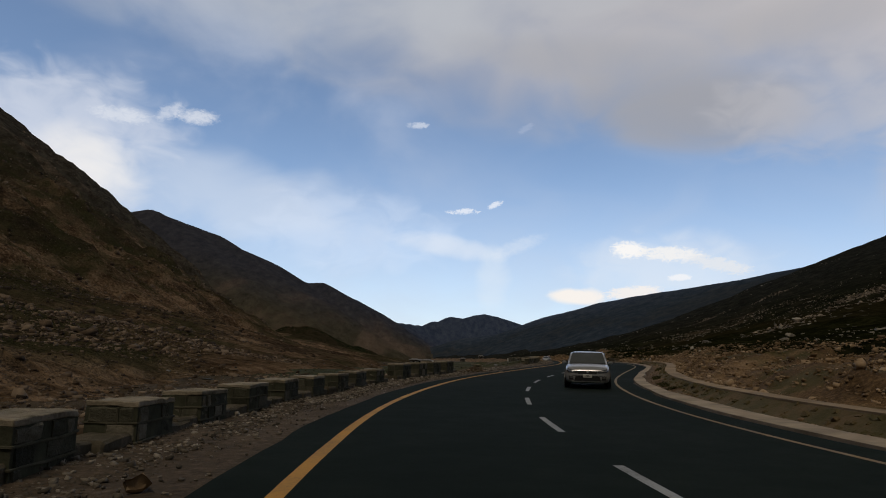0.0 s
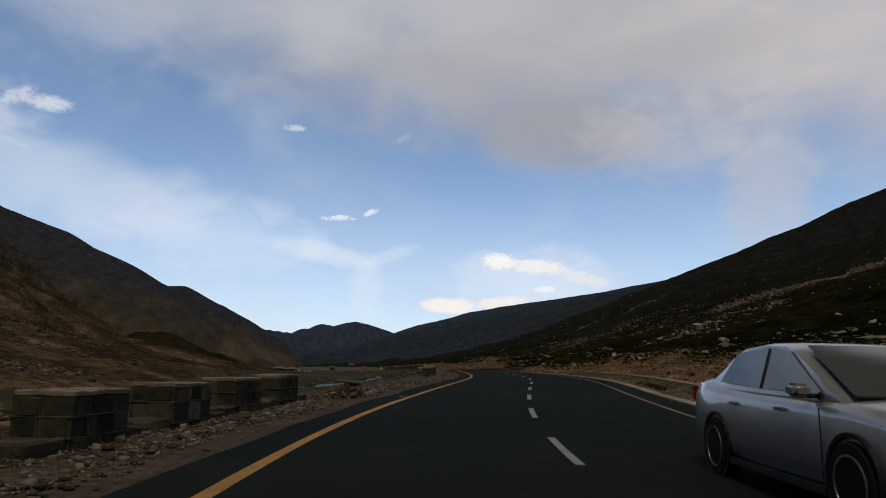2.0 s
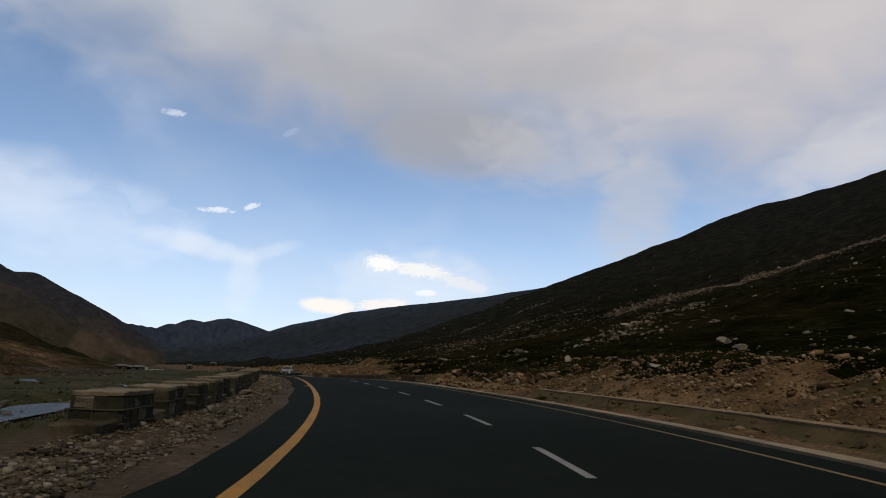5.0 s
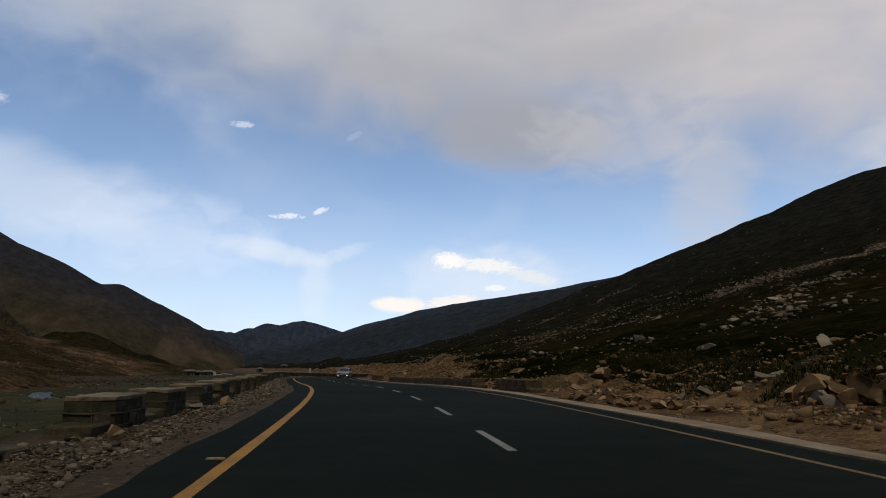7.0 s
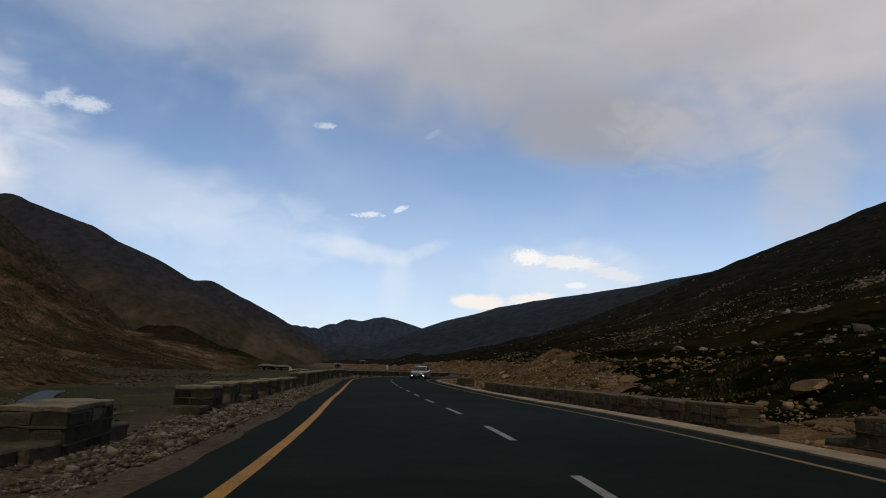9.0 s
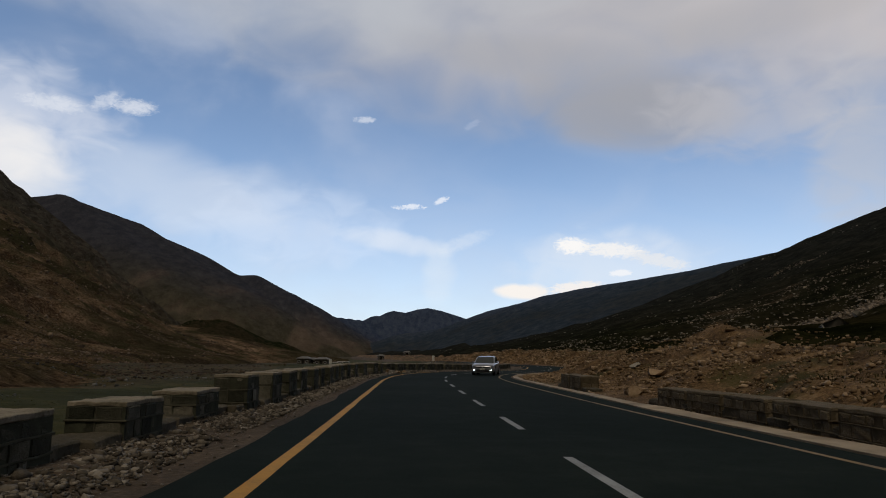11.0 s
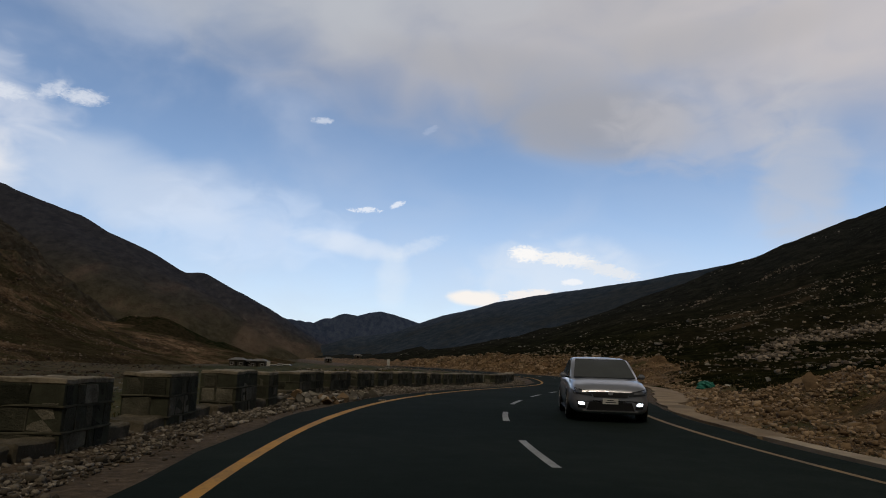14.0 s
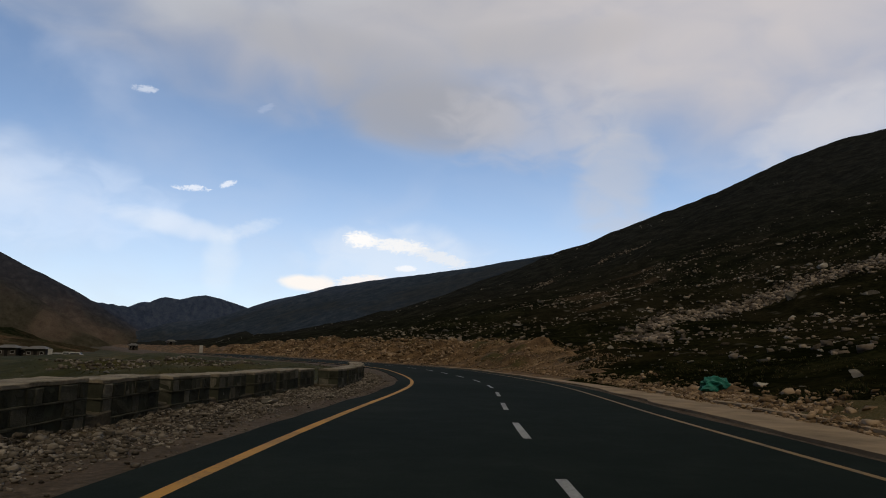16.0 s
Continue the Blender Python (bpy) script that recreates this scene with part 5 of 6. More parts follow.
def car(paint, label, fog_lit):
    thing = tagged(new("sedan_car", None), label, "car", "oncoming cars")
    rings = []
    for x, w, f, sh, d in BODY:
        half = [(w * 0.55, f), (w * 0.86, f + 0.015), (w * 0.965, f + 0.08), (w, f + 0.22), (w * 0.995, (f + sh) / 2 + 0.05), (w * 0.975, sh - 0.05), (w * 0.955, sh), (w * 0.90, (sh + d) / 2 + 0.012), (w * 0.78, d - 0.012), (w * 0.45, d + 0.012)]
        rings.append([(x, y, z) for y, z in half] + [(x, -y, z) for y, z in reversed(half)])
    skin = loft(rings)
    tree = BVHTree.FromBMesh(skin)

    def fitted(corners, lift, cuts=8, back=-1):
        """A plate laid on the car's front: corners (y, z) as seen from ahead, raised off the skin by lift."""
        (a, b, c, d) = corners
        bm = bmesh.new()
        top, low = [], []
        for i in range(cuts + 1):
            for j in range(3):
                u, v = i / cuts, j / 2
                y = (a[0] * (1 - u) + b[0] * u) * (1 - v) + (d[0] * (1 - u) + c[0] * u) * v
                z = (a[1] * (1 - u) + b[1] * u) * (1 - v) + (d[1] * (1 - u) + c[1] * u) * v
                hit = tree.ray_cast(Vector((6.0, y, z)), Vector((-1, 0, 0)))
                x = hit[0].x if hit[0] else 2.0
                top.append(bm.verts.new((x + lift, y, z)))
                low.append(bm.verts.new((x - 0.02, y, z)))
        for i in range(cuts):
            for j in range(2):
                k = i * 3 + j
                bm.faces.new((top[k], top[k + 3], top[k + 4], top[k + 1]))
        rim = [3 * i for i in range(cuts + 1)] + [3 * cuts + 1, 3 * cuts + 2] + [3 * i + 2 for i in range(cuts - 1, -1, -1)] + [1]
        for p, q in zip(rim, rim[1:] + rim[:1]):
            bm.faces.new((top[p], low[p], low[q], top[q]))
        bmesh.ops.recalc_face_normals(bm, faces=bm.faces[:])
        return bm

    smooth_part("body", skin, paint, thing, "", 0.9)
    # cabin
    cabin = []
    for x, w, z in ((1.24, 0.78, 0.90), (0.98, 0.785, 1.02), (0.62, 0.745, 1.20), (0.26, 0.70, 1.36), (0.02, 0.665, 1.415), (-0.45, 0.655, 1.445), (-0.95, 0.645, 1.42), (-1.22, 0.64, 1.35), (-1.55, 0.66, 1.20), (-1.90, 0.69, 1.03)):
        b = 0.86
        cabin.append([(x, 0.80, b), (x, 0.79, min(0.95, z)), (x, w + (0.79 - w) * 0.35, b + (z - b) * 0.72), (x, w, z - 0.025), (x, w * 0.85, z), (x, w * 0.4, z + 0.012),
                      (x, -w * 0.4, z + 0.012), (x, -w * 0.85, z), (x, -w, z - 0.025), (x, -(w + (0.79 - w) * 0.35), b + (z - b) * 0.72), (x, -0.79, min(0.95, z)), (x, -0.80, b)])
    smooth_part("cabin", loft(cabin), paint, thing, "", 0.8)
    smooth_part("windscreen", panel(((1.22, -0.72, 0.955), (1.22, 0.72, 0.955), (0.31, 0.61, 1.385), (0.31, -0.61, 1.385)), 0.012, 6, 0.03), M_GLASS, thing, "dark reflecting windscreen")
    smooth_part("rear_window", panel(((-1.86, -0.60, 1.07), (-1.86, 0.60, 1.07), (-1.22, 0.53, 1.375), (-1.22, -0.53, 1.375)), 0.02, 4, 0.02), M_GLASS, thing)
    for sgn in (1, -1):
        for pts in (((0.90, 0.805, 0.965), (-0.22, 0.805, 0.985), (-0.20, 0.69, 1.39), (0.20, 0.715, 1.34)), ((-0.30, 0.805, 0.985), (-1.30, 0.805, 1.03), (-1.06, 0.685, 1.35), (-0.28, 0.69, 1.39))):
            q = [(x, sgn * y, z) for x, y, z in pts]
            if sgn > 0:
                q = [q[1], q[0], q[3], q[2]]
            smooth_part("side_window", panel(q, 0.012, 3, 0.01), M_GLASS, thing, "blue-tinted side window")
        for x0 in (0.28, -0.78):
            smooth_part("door_handle", box(x0 - 0.11, x0 + 0.07, sgn * 0.885 - 0.02, sgn * 0.885 + 0.025, 0.80, 0.83, 0.008, 2), paint, thing)
        mirror = smooth_part("wing_mirror", box(0.66, 0.84, min(sgn * 0.86, sgn * 1.02), max(sgn * 0.86, sgn * 1.02), 0.93, 1.05, 0.035, 3), paint, thing)
        part("mirror_arm", box(0.70, 0.80, min(sgn * 0.78, sgn * 0.92), max(sgn * 0.78, sgn * 0.92), 0.93, 0.965, 0.01), M_BLACK, mirror)
        smooth_part("door_seam", box(0.955, 0.962, sgn * 0.886 - 0.004, sgn * 0.886 + 0.004, 0.30, 0.86), M_BLACK, thing)
        smooth_part("sill", box(-1.0, 1.0, sgn * 0.86 - 0.03, sgn * 0.86 + 0.035, 0.17, 0.25, 0.015, 2), M_BLACK, thing)
        for x0 in (1.38, -1.30):
            arch = lathe([(0.335, 0.0), (0.335, 0.098), (0.365, 0.102), (0.365, 0.0)], 0.0)
            for v in arch.verts:
                v.co = Vector((x0 + v.co.x, sgn * (0.80 + v.co.y), 0.335 + v.co.z))
            part("wheel_arch", arch, M_BLACK, thing)
            wheel = new("wheel", None)
            wheel.parent = thing
            wheel.location = (x0, sgn * 0.812, 0.318)
            smooth_part("tyre", lathe([(0.20, -0.10), (0.30, -0.10), (0.318, -0.07), (0.318, 0.07), (0.30, 0.105), (0.215, 0.105), (0.20, 0.06)], 0.0), M_TYRE, wheel)
            bm = lathe([(0.02, 0.075), (0.06, 0.09), (0.06, 0.05), (0.02, 0.04)], 0.0, 16)
            rimring = lathe([(0.185, 0.05), (0.205, 0.108), (0.222, 0.108), (0.222, 0.04)], 0.0, 28)
            me = bpy.data.meshes.new("tmp")
            rimring.to_mesh(me)
            rimring.free()
            bm.from_mesh(me)
            for k in range(5):
                a = 2 * math.pi * k / 5
                spoke = box(0.03, 0.20, 0.055, 0.09, -0.022, 0.022, 0.006)
                bmesh.ops.rotate(spoke, verts=spoke.verts[:], cent=(0, 0, 0), matrix=Matrix.Rotation(a, 3, "Y"))
                spoke.to_mesh(me)
                spoke.free()
                bm.from_mesh(me)
            bpy.data.meshes.remove(me)
            if sgn < 0:
                bmesh.ops.scale(bm, vec=(1, -1, 1), verts=bm.verts[:])
                bmesh.ops.recalc_face_normals(bm, faces=bm.faces[:])
            smooth_part("rim", bm, M_RIM, wheel, "five-spoke alloy rim")
        # lamps
        lamp = smooth_part("headlight", fitted(((sgn * 0.39, 0.565), (sgn * 0.79, 0.605), (sgn * 0.83, 0.755), (sgn * 0.42, 0.665)), 0.014), M_LAMP, thing, "swept headlamp with a dark bezel")
        smooth_part("lens", fitted(((sgn * 0.50, 0.615), (sgn * 0.74, 0.645), (sgn * 0.765, 0.70), (sgn * 0.51, 0.655)), 0.022), M_LENS, lamp, "clear lamp lens")
        fog = smooth_part("fog_lamp_recess", fitted(((sgn * 0.53, 0.30), (sgn * 0.70, 0.31), (sgn * 0.73, 0.46), (sgn * 0.56, 0.44)), 0.012, 4), M_BLACK, thing)
        part("fog_lamp", fitted(((sgn * 0.565, 0.375), (sgn * 0.69, 0.38), (sgn * 0.70, 0.435), (sgn * 0.57, 0.43)), 0.02, 3), M_GLOW if fog_lit else M_LENS, fog, "lit fog lamp" if fog_lit else "")
        smooth_part("tail_light", panel([(-2.24, sgn * 0.80, 0.80), (-2.31, sgn * 0.45, 0.80), (-2.30, sgn * 0.45, 0.95), (-2.21, sgn * 0.80, 0.97)][::1] if sgn > 0 else
                                        [(-2.31, sgn * 0.45, 0.80), (-2.24, sgn * 0.80, 0.80), (-2.21, sgn * 0.80, 0.97), (-2.30, sgn * 0.45, 0.95)], 0.012, 2), plain("red_lens", (0.25, 0.01, 0.01), 0.2), thing)
    smooth_part("grille", fitted(((-0.36, 0.545), (0.36, 0.545), (0.43, 0.658), (-0.43, 0.658)), 0.012), M_BLACK, thing, "black upper grille")
    smooth_part("grille_trim", fitted(((-0.47, 0.66), (0.47, 0.66), (0.47, 0.676), (-0.47, 0.676)), 0.012), M_CHROME, thing, "chrome grille bar")
    part("badge", lathe([(0.055, 0.0), (0.055, 0.02)], 0.0, 20), M_CHROME, thing).matrix_basis = Matrix.Translation((2.345, 0, 0.635)) @ Matrix.Rotation(-math.pi / 2, 4, "Z") @ Matrix.Diagonal((1, 1, 0.7, 1))
    smooth_part("lower_grille", fitted(((-0.52, 0.265), (0.52, 0.265), (0.46, 0.44), (-0.46, 0.44)), 0.01), M_BLACK, thing, "black lower intake")
    smooth_part("bumper_lip", fitted(((-0.60, 0.235), (0.60, 0.235), (0.60, 0.258), (-0.60, 0.258)), 0.025), M_CHROME, thing, "pale bumper lip")
    plate = part("number_plate", box(2.33, 2.368, -0.17, 0.17, 0.40, 0.52, 0.006), M_PLATE, thing, "white number plate with plain bars")
    for z0, w in ((0.485, 0.07), (0.44, 0.11)):
        part("plate_bar", box(2.3685, 2.372, -w, w, z0 - 0.008, z0 + 0.009), M_BAR, plate)
    part("wiper", box(1.02, 1.10, -0.55, 0.55, 0.93, 0.955, 0.006), M_BLACK, thing)
    return thing


def park(thing, s, n, turn=0.0):
    thing.matrix_basis = place_at(s + 2.31, n, math.pi + turn, 0.004)


park(car(M_SILVER, "silver four-door saloon car driving on the asphalt, lamps off", False), 27.3, -2.35, -0.02)
park(car(M_BLUEGREY, "blue-grey saloon car with lit fog lamps on the asphalt", True), 180.6, -2.35, 0.0)


# ---------------------------------------------------------------- far huts, vehicles and marker
M_HUTWALL = plain("hut_wall", (0.075, 0.066, 0.055), 0.9, 0, 0.2, 0.3, 0.6, 0.4)
M_HUTROOF = plain("pale_tin_roof", (0.16, 0.155, 0.145), 0.6, 0.2, 0.3, 0.25, 0.5)
M_DARK = plain("dark_opening", (0.012, 0.011, 0.010), 0.8, 0, 0.2, 0.2, 1.0)
M_PALE = plain("whitewash", (0.50, 0.49, 0.46), 0.85, 0, 0.2, 0.2, 1.2, 0.3)


def land_z(x, y):
    return float(land(np.array([float(x)]), np.array([float(y)]))[0])


def hut(x, y, w, d, h, turn, label):
    thing = tagged(new("hut", None), label, "hut", "huts in the valley")
    part("wall", box(-w / 2, w / 2, -d / 2, d / 2, -0.6, h, 0.05), M_HUTWALL, thing)
    roof = loft([[(-w / 2 - 0.5, -d / 2 - 0.5, h), (w / 2 + 0.5, -d / 2 - 0.5, h), (w / 2 + 0.5, d / 2 + 0.5, h), (-w / 2 - 0.5, d / 2 + 0.5, h)],
                 [(-w / 2 - 0.5, -d / 2 - 0.5, h + 0.12), (w / 2 + 0.5, -d / 2 - 0.5, h + 0.12), (w / 2 + 0.5, d / 2 + 0.5, h + 0.12), (-w / 2 - 0.5, d / 2 + 0.5, h + 0.12)],
                 [(-w / 4, -d / 8, h + 1.0), (w / 4, -d / 8, h + 1.0), (w / 4, d / 8, h + 1.0), (-w / 4, d / 8, h + 1.0)]])
    part("roof", roof, M_HUTROOF, thing, "pale hipped tin roof")
    part("door", box(-0.5, 0.5, -d / 2 - 0.06, -d / 2 + 0.02, 0, 2.0), M_DARK, thing)
    for x0 in (-w * 0.32, w * 0.32):
        frame_ = part("window", box(x0 - 0.6, x0 + 0.6, -d / 2 - 0.05, -d / 2 + 0.02, 0.9, 1.9), M_PALE, thing)
        part("pane", box(x0 - 0.5, x0 + 0.5, -d / 2 - 0.07, -d / 2 - 0.045, 1.0, 1.8), M_DARK, frame_)
    thing.matrix_basis = pose(x, y, land_z(x, y), 0, 0, turn)
    return thing


hut(-20.8, 440, 5.6, 5.0, 2.7, -10, "stone hut with a pale hipped tin roof")
hut(-17.0, 442, 2.4, 4.0, 2.2, -10, "small dark stone hut with a pale tin roof")
hut(-12.8, 440, 5.8, 5.0, 2.7, -10, "stone hut with a pale hipped tin roof and white windows")
hut(12.6, 520, 3.6, 3.2, 2.0, 5, "small stone hut with a pale tin roof far down the valley")
hut(28.5, 560, 4.0, 3.0, 1.6, 5, "low stone hut with a pale tin roof far down the valley")
board = tagged(new("signboard", None), "upright white board standing beside the huts", "signboard")
part("panel", box(-0.7, 0.7, -0.06, 0.06, 0.4, 3.0, 0.03), M_PALE, board)
for x0 in (-0.5, 0.5):
    part("post", box(x0 - 0.06, x0 + 0.06, -0.05, 0.05, -0.4, 0.46), M_HUTWALL, board)
board.matrix_basis = pose(-9.0, 437, land_z(-9.0, 437), 0, 0, -14)


def van(x, y, turn, label):
    thing = tagged(new("parked_van", None), label, "van", "vehicles by the huts")
    rings = []
    for x0, zt in ((-2.2, 1.5), (-2.1, 1.85), (0.9, 1.9), (1.5, 1.25), (2.15, 1.05), (2.25, 0.6)):
        rings.append([(x0, -0.82, 0.35), (x0, 0.82, 0.35), (x0, 0.84, zt * 0.6), (x0, 0.72, zt), (x0, -0.72, zt), (x0, -0.84, zt * 0.6)])
    smooth_part("body", loft(rings), M_PALE, thing)
    for sgn in (1, -1):
        part("side_window", box(-1.8, 0.9, min(sgn * 0.76, sgn * 0.85), max(sgn * 0.76, sgn * 0.85), 1.2, 1.65), M_GLASS, thing)
        for x0 in (-1.4, 1.4):
            w = lathe([(0.31, -0.09), (0.31, 0.09)], 0.0, 18)
            for v in w.verts:
                v.co = Vector((x0 + v.co.x, sgn * 0.78 + v.co.y, 0.31 + v.co.z))
            part("wheel", w, M_TYRE, thing)
    part("windscreen", panel(((1.52, -0.68, 1.27), (1.52, 0.68, 1.27), (0.98, 0.62, 1.83), (0.98, -0.62, 1.83)), 0.02, 2), M_GLASS, thing)
    thing.matrix_basis = pose(x, y, land_z(x, y), 0, 0, turn)


van(-6.9, 438, 20, "white van parked on the dirt by the huts")
van(-5.6, 450, 160, "white van parked on the dirt by the huts")
van(-1.8, 442, -10, "white van parked on the dirt track")
mk = tagged(new("marker_stone", None), "whitewashed roadside marker pillar", "marker")
part("base", box(-0.6, 0.6, -0.5, 0.5, -0.5, 0.35, 0.04), M_CAP, mk)
part("pillar", rough_up(box(-0.42, 0.42, -0.25, 0.25, 0.346, 2.3, 0.05, 2), 0.01, 3), M_PALE, mk)
mk.matrix_basis = pose(33.5, 378, land_z(33.5, 378), 0, 0, 0)

# a folded green tarpaulin left on the apron's edge
M_TARP = plain("green_tarpaulin", (0.018, 0.16, 0.115), 0.55, 0, 0.3, 0.35, 3.0, 0.5)
bm = bmesh.new()
bmesh.ops.create_icosphere(bm, subdivisions=4, radius=1.0)
for v in bm.verts:
    p = v.co.copy()
    fold = 0.10 * math.sin(11 * p.x + 5 * p.z) + 0.22 * noise.noise(p * 2.2) + 0.12 * noise.noise(p * 5)
    v.co = Vector((p.x * (1 + fold) * 1.05, p.y * (1 + fold) * 0.75, max(-0.25, p.z * (1 + fold) * 0.62)))
me = bpy.data.meshes.new("tarpaulin")
bm.to_mesh(me)
bm.free()
me.materials.append(M_TARP)
tarp = tagged(new("tarpaulin", me), "crumpled green tarpaulin on the pale apron's edge", "tarpaulin")
tx, ty, tz = along(214.9, -8.3)
tarp.matrix_basis = pose(float(tx), float(ty), land_z(tx, ty) + 0.12, 0, 0, 25) @ Matrix.Diagonal((0.62, 0.62, 0.62, 1))

# fallen stones and a broken parapet end, west
def heap(s0, s1, n0, n1, count, lo, hi, mat, lab, grp, seed):
    r = random.Random(seed)
    for k in range(count):
        x, y, _ = along(r.uniform(s0, s1), r.uniform(n0, n1))
        boulder(float(x), float(y), r.uniform(lo, hi), mat, lab, grp, seed + k, 0.12, r.uniform(0.7, 1.1))


heap(183.2, 188.0, 4.6, 6.2, 46, 0.14, 0.42, M_BOULDER, "grey-tan fallen rock lying on the road's edge", "fallen rocks by the parapet gap", 40)
heap(182.8, 184.6, 4.7, 6.2, 9, 0.3, 0.5, M_RUBBLE, "large tan fallen rock on the road's edge", "fallen rocks by the parapet gap", 90)
heap(42.8, 45.0, 5.0, 6.6, 10, 0.12, 0.28, M_SCREE, "brown rock from the broken parapet end", "rocks of the broken parapet", 140)
stub = tagged(new("broken_parapet", None), "crumbling end of a stone parapet with a tilted cap slab", "parapet")
part("core", worn_box((0.5, 2.9, 0.2, 0.95, -0.5, 0.30), 6, 0.16, 8, 0.4, 0.06), M_CRAG, stub, "crumbled mortar and earth")
cap = part("cap", worn_box((-1.05, 1.05, -0.46, 0.46, -0.035, 0.035), 7, 0.03, 4, 0.3, 0.02), M_CAP, stub, "pale tilted cap slab")
cap.matrix_basis = pose(2.45, 0.55, 0.47, 5, 2.0, 5)
r_ = random.Random(77)
for k in range(38):
    pts, tri = ROCKS_BIG[k % len(ROCKS_BIG)]
    size = r_.uniform(0.17, 0.34)
    ob = new("stone", mesh_from("stone", pts * size, tri, M_STONE_EAST if k % 3 else M_SCREE, True))
    ob.data.set_sharp_from_angle(angle=0.28)
    ob.parent = stub
    u, v = r_.random(), r_.random()
    x_ = -0.25 + 3.1 * u ** 1.5                 # the heap slumps towards its broken end
    top = 0.38 * step(x_, -0.4, 0.6) + 0.02
    y_ = r_.uniform(-0.2, 1.05)
    ob.matrix_basis = pose(x_, y_, float(top) * v * (1.0 if 0.1 < y_ < 0.95 else 0.6), r_.uniform(-30, 30), r_.uniform(-30, 30), r_.uniform(0, 360))
stub.matrix_basis = place_at(43.3, 5.3, 0.05, 0.0) @ Matrix.Diagonal((0.68, 0.72, 0.85, 1))
heap(107, 113, -9.6, -7.6, 8, 0.5, 1.05, M_RUBBLE, "large tan boulder on the cut bank", "large boulders on the cut bank", 200)
heap(97, 106, -7.4, -5.6, 26, 0.25, 0.6, M_RUBBLE, "tan angular rock beside the pale road edge", "rocks at the road's edge", 230)
heap(92.5, 96.5, -10.6, -8.2, 8, 0.7, 1.25, M_RUBBLE, "large tan boulder on the cut bank", "large boulders on the cut bank", 320)
heap(92, 104, -11.5, -8.2, 14, 0.3, 0.6, M_BOULDER, "grey-tan rock on the rubble bank", "rocks on the rubble bank", 260)
for s_, n_, z_, k in ((91.5, 6.0, 0.45, 1), (97.5, 6.1, 0.5, 2), (80.5, 6.0, 0.5, 4), (81.8, 5.2, 0.3, 5), (6.5, 4.95, 0.35, 3), (206.5, 6.3, 0.45, 6), (100.8, 5.9, 0.45, 7), (71.5, 5.8, 0.3, 8), (76.5, 5.8, 0.25, 2), (45.5, 8.2, 0.45, 3), (50.0, 10.5, 0.4, 1)):
    x, y, _ = along(s_, n_)
    boulder(float(x), float(y), z_, M_RUBBLE if k % 2 else M_BOULDER, "pale rock lying on the gravel shoulder", "rocks on the shoulder", k, 0.12, 0.8)
for x, y, z_, k in ((76.1, 151.3, 3.0, 2), (29.5, 84.0, 0.95, 6), (119, 182, 3.2, 4), (34.2, 107.4, 0.9, 5), (31.7, 89.7, 0.9, 6), (34.3, 100.3, 1.0, 7), (48, 99, 1.4, 8), (82, 292.5, 2.4, 6), (123, 256, 2.4, 5), (44.3, 201.6, 0.5, 1), (43.6, 204.8, 0.7, 6), (120, 268, 2.6, 8), (60, 236, 1.1, 7)):
    boulder(x, y, z_, M_BOULDER, "pale flat-topped boulder on the dark turf hillside", "pale boulders on the hillside", k, 0.3, 0.8)
for x, y, z_, k in ((29.4, 156.4, 1.05, 6), (26.6, 151.8, 0.8, 5), (29.9, 174.4, 0.75, 1), (34.2, 184.3, 1.0, 7), (27.4, 109.0, 0.95, 2), (26.6, 106.6, 0.95, 8), (25.5, 103.9, 0.8, 0), (28.4, 118.2, 0.9, 4)):
    boulder(x, y, z_, M_RUBBLE, "large tan angular boulder standing on the rubble bank", "large boulders on the cut bank", k, 0.2, 0.95)
boulder(36.9, 187.9, 1.05, M_RUBBLE, "big orange-tan boulder on top of the rubble bank", "large boulders on the cut bank", 4, 0.2, 0.8)

# ---------------------------------------------------------------- dry grass tufts on the verges and the valley turf
def grass_colours():
    m, t, b = material("verge_grass", 0.9, 0, 0.1)
    g = t.nodes.new("ShaderNodeNewGeometry")
    t.links.new(ramp(t, g.outputs["Random Per Island"], ((0.0, (0.012, 0.020, 0.006)), (0.5, (0.030, 0.034, 0.012)), (0.85, (0.075, 0.058, 0.026)), (1.0, (0.12, 0.09, 0.045)))), b.inputs["Base Color"])
    return m


M_GRASS = grass_colours()


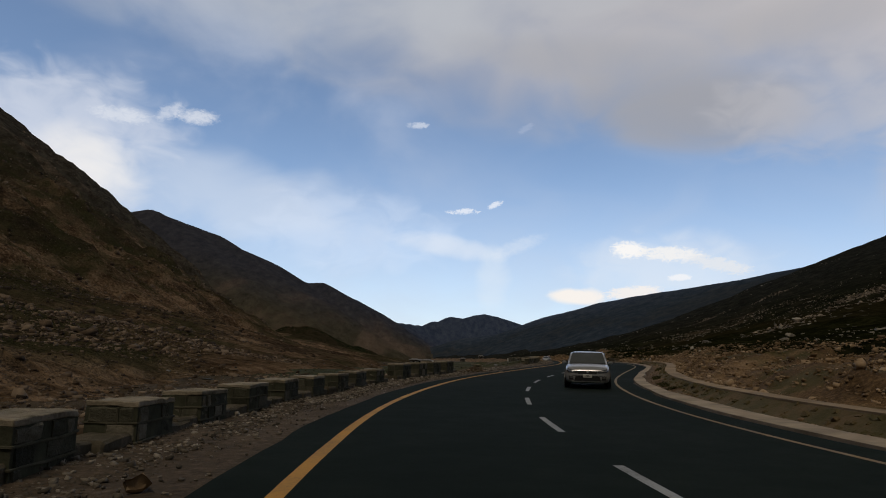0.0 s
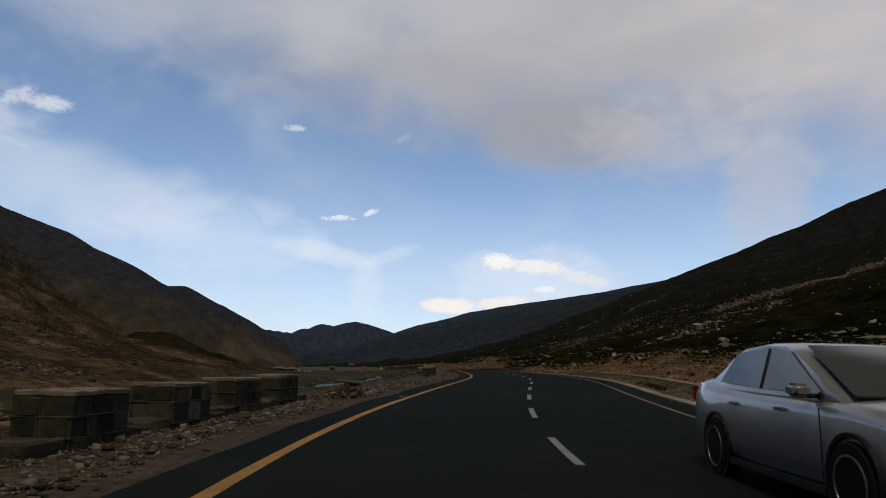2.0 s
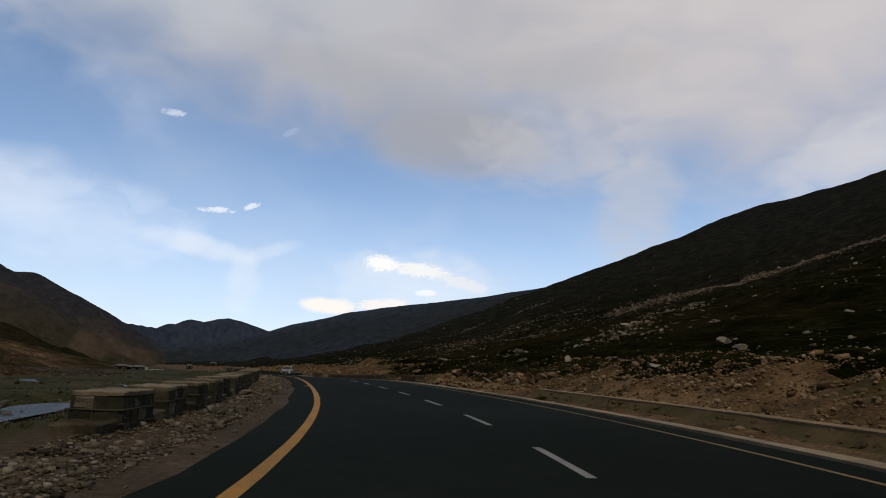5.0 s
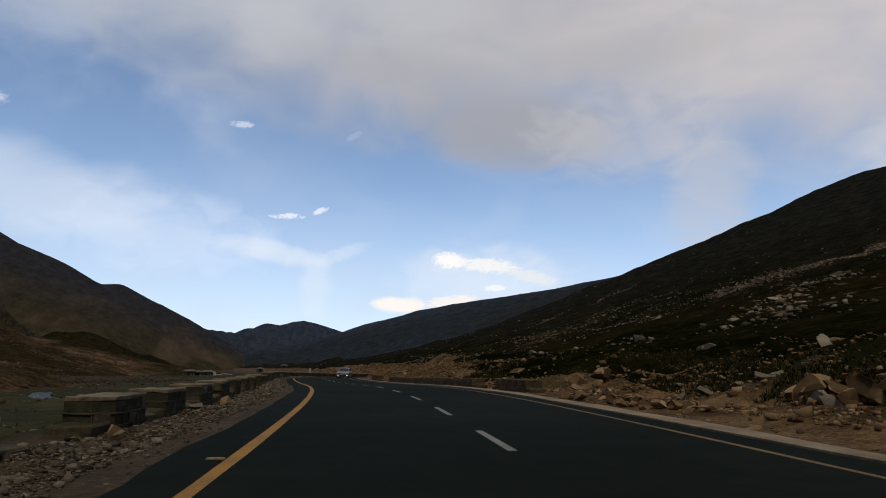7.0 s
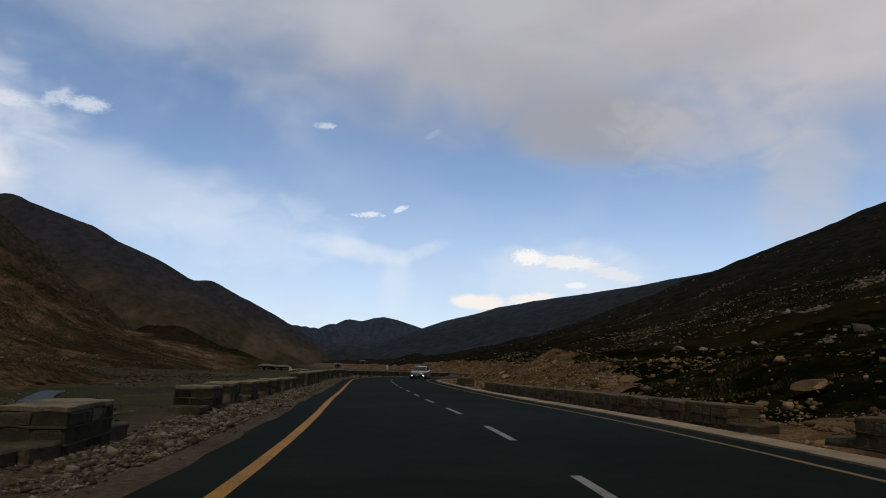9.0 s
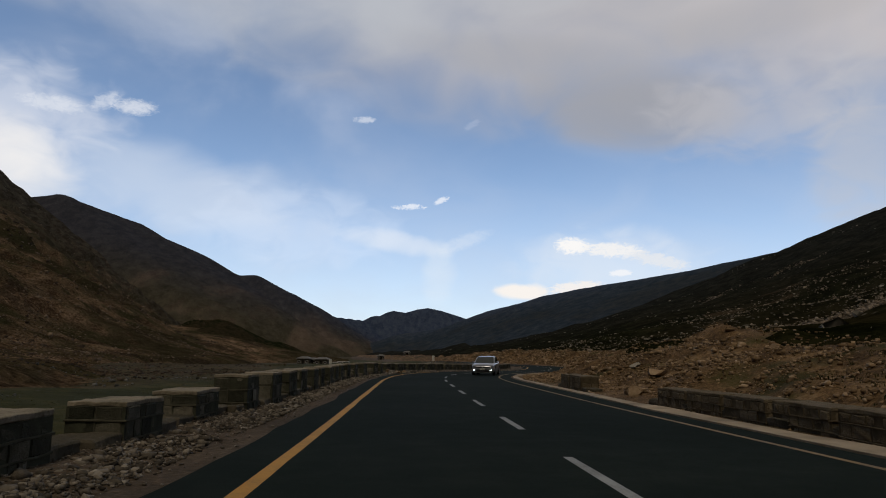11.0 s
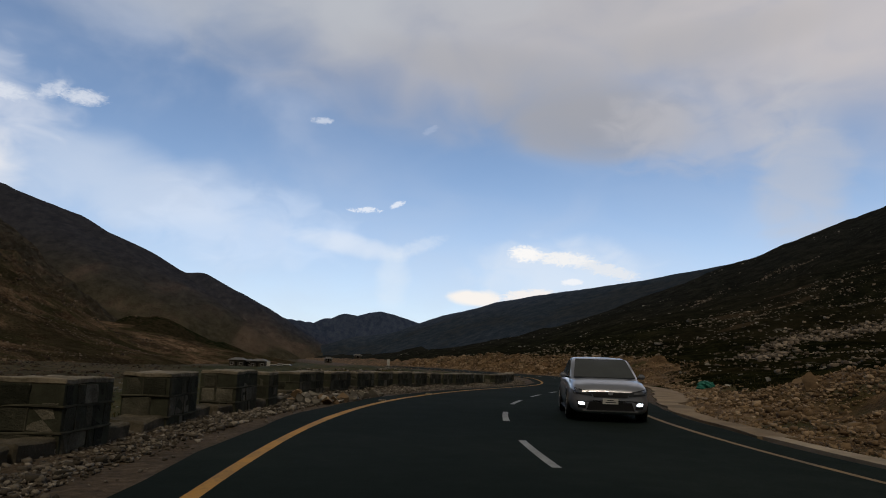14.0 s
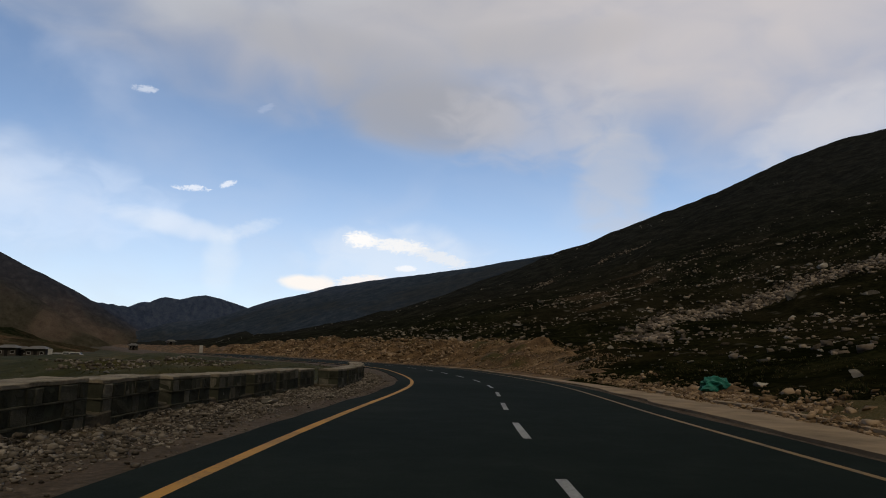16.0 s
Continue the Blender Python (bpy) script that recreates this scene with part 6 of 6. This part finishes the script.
def tufts(name, x, y, height, label, seed, blades=7, spread=0.35, broad=1.0):
    """Small tufts of narrow bent blades on the land, as one mesh."""
    r = np.random.RandomState(seed)
    z = land(x, y)
    k = len(x) * blades
    cx, cy, cz, h = (np.repeat(v, blades) for v in (x, y, z, height))
    a = r.uniform(0, 6.283, k)
    lean = r.uniform(0.15, 0.9, k) * h
    w = h * r.uniform(0.05, 0.10, k) * broad
    h = h * r.uniform(0.6, 1.1, k)
    bx, by = cx + r.normal(0, spread, k) * h, cy + r.normal(0, spread, k) * h
    ca, sa = np.cos(a), np.sin(a)
    p0 = np.stack([bx - sa * w, by + ca * w, cz - 0.03], -1)
    p1 = np.stack([bx + sa * w, by - ca * w, cz - 0.03], -1)
    p2 = np.stack([bx + ca * lean * 0.4 + sa * w * 0.7, by + sa * lean * 0.4 - ca * w * 0.7, cz + h * 0.65], -1)
    p3 = np.stack([bx + ca * lean, by + sa * lean, cz + h], -1)
    verts = np.stack([p0, p1, p2, p3], 1).reshape(-1, 3)
    base = np.arange(k)[:, None] * 4
    tris = np.concatenate([base + [0, 1, 2], base + [0, 2, 3]], 1).reshape(-1, 3)
    me = bpy.data.meshes.new(name)
    me.vertices.add(len(verts))
    me.vertices.foreach_set("co", verts.ravel())
    me.loops.add(tris.size)
    me.loops.foreach_set("vertex_index", tris.ravel())
    me.polygons.add(len(tris))
    me.polygons.foreach_set("loop_start", np.arange(0, tris.size, 3))
    me.update(calc_edges=True)
    me.materials.append(M_GRASS)
    return tagged(new(name, me), label, "grass", kind="stuff")


rs = np.random.RandomState(21)
x, y, s, n = band(7000, -6, 84, -5.55, -5.85, 0.6)
keep = fbm(s, n, 3.0, 3) > 0.14
tufts("verge_grass", x[keep], y[keep], rs.uniform(0.05, 0.15, 7000)[keep], "dull green and straw grass along the foot of the retaining wall", 31)
x, y, s, n = band(9000, 84, 300, -8.5, -16, 1.0)
keep = fbm(x + 30, y, 9, 3) > 0.12
tufts("bank_grass", x[keep], y[keep], rs.uniform(0.05, 0.15, 9000)[keep], "dark green grass tufts among the rubble", 32)
x, y, s, n = band(9000, 84, 132, -8.6, -14.5, 1.0)
keep = fbm(x + 80, y, 5.5, 3) > 0.10
tufts("bank_scrub", x[keep], y[keep], rs.uniform(0.07, 0.15, 9000)[keep], "low dark green scrub in clumps on the rubble bank", 34, 16, 0.85, 2.2)
x, y, s, n = band(9000, 40, 300, 7.4, 34, 1.3)
keep = fbm(x, y + 50, 12, 3) > -0.02
tufts("valley_grass", x[keep], y[keep], rs.uniform(0.05, 0.12, 9000)[keep], "dull green grass tufts on the valley floor", 33)

# ---------------------------------------------------------------- pale studs beside the yellow line
M_STUD = plain("worn_stud", (0.34, 0.25, 0.12), 0.6, 0, 0.3, 0.3, 20.0)
for s_ in (43.8, 88.7, 185.4, 191.3):
    x, y, z = along(s_, 3.86, 0.0)
    stud = new("road_stud", None)
    part("body", box(-0.055, 0.055, -0.11, 0.11, -0.005, 0.022, 0.009, 2), M_STUD, stud)
    stud.matrix_basis = place_at(s_, 3.86, 0.0, 0.002)
    tagged(stud, "worn pale road stud beside the yellow line", "road stud", "road studs")
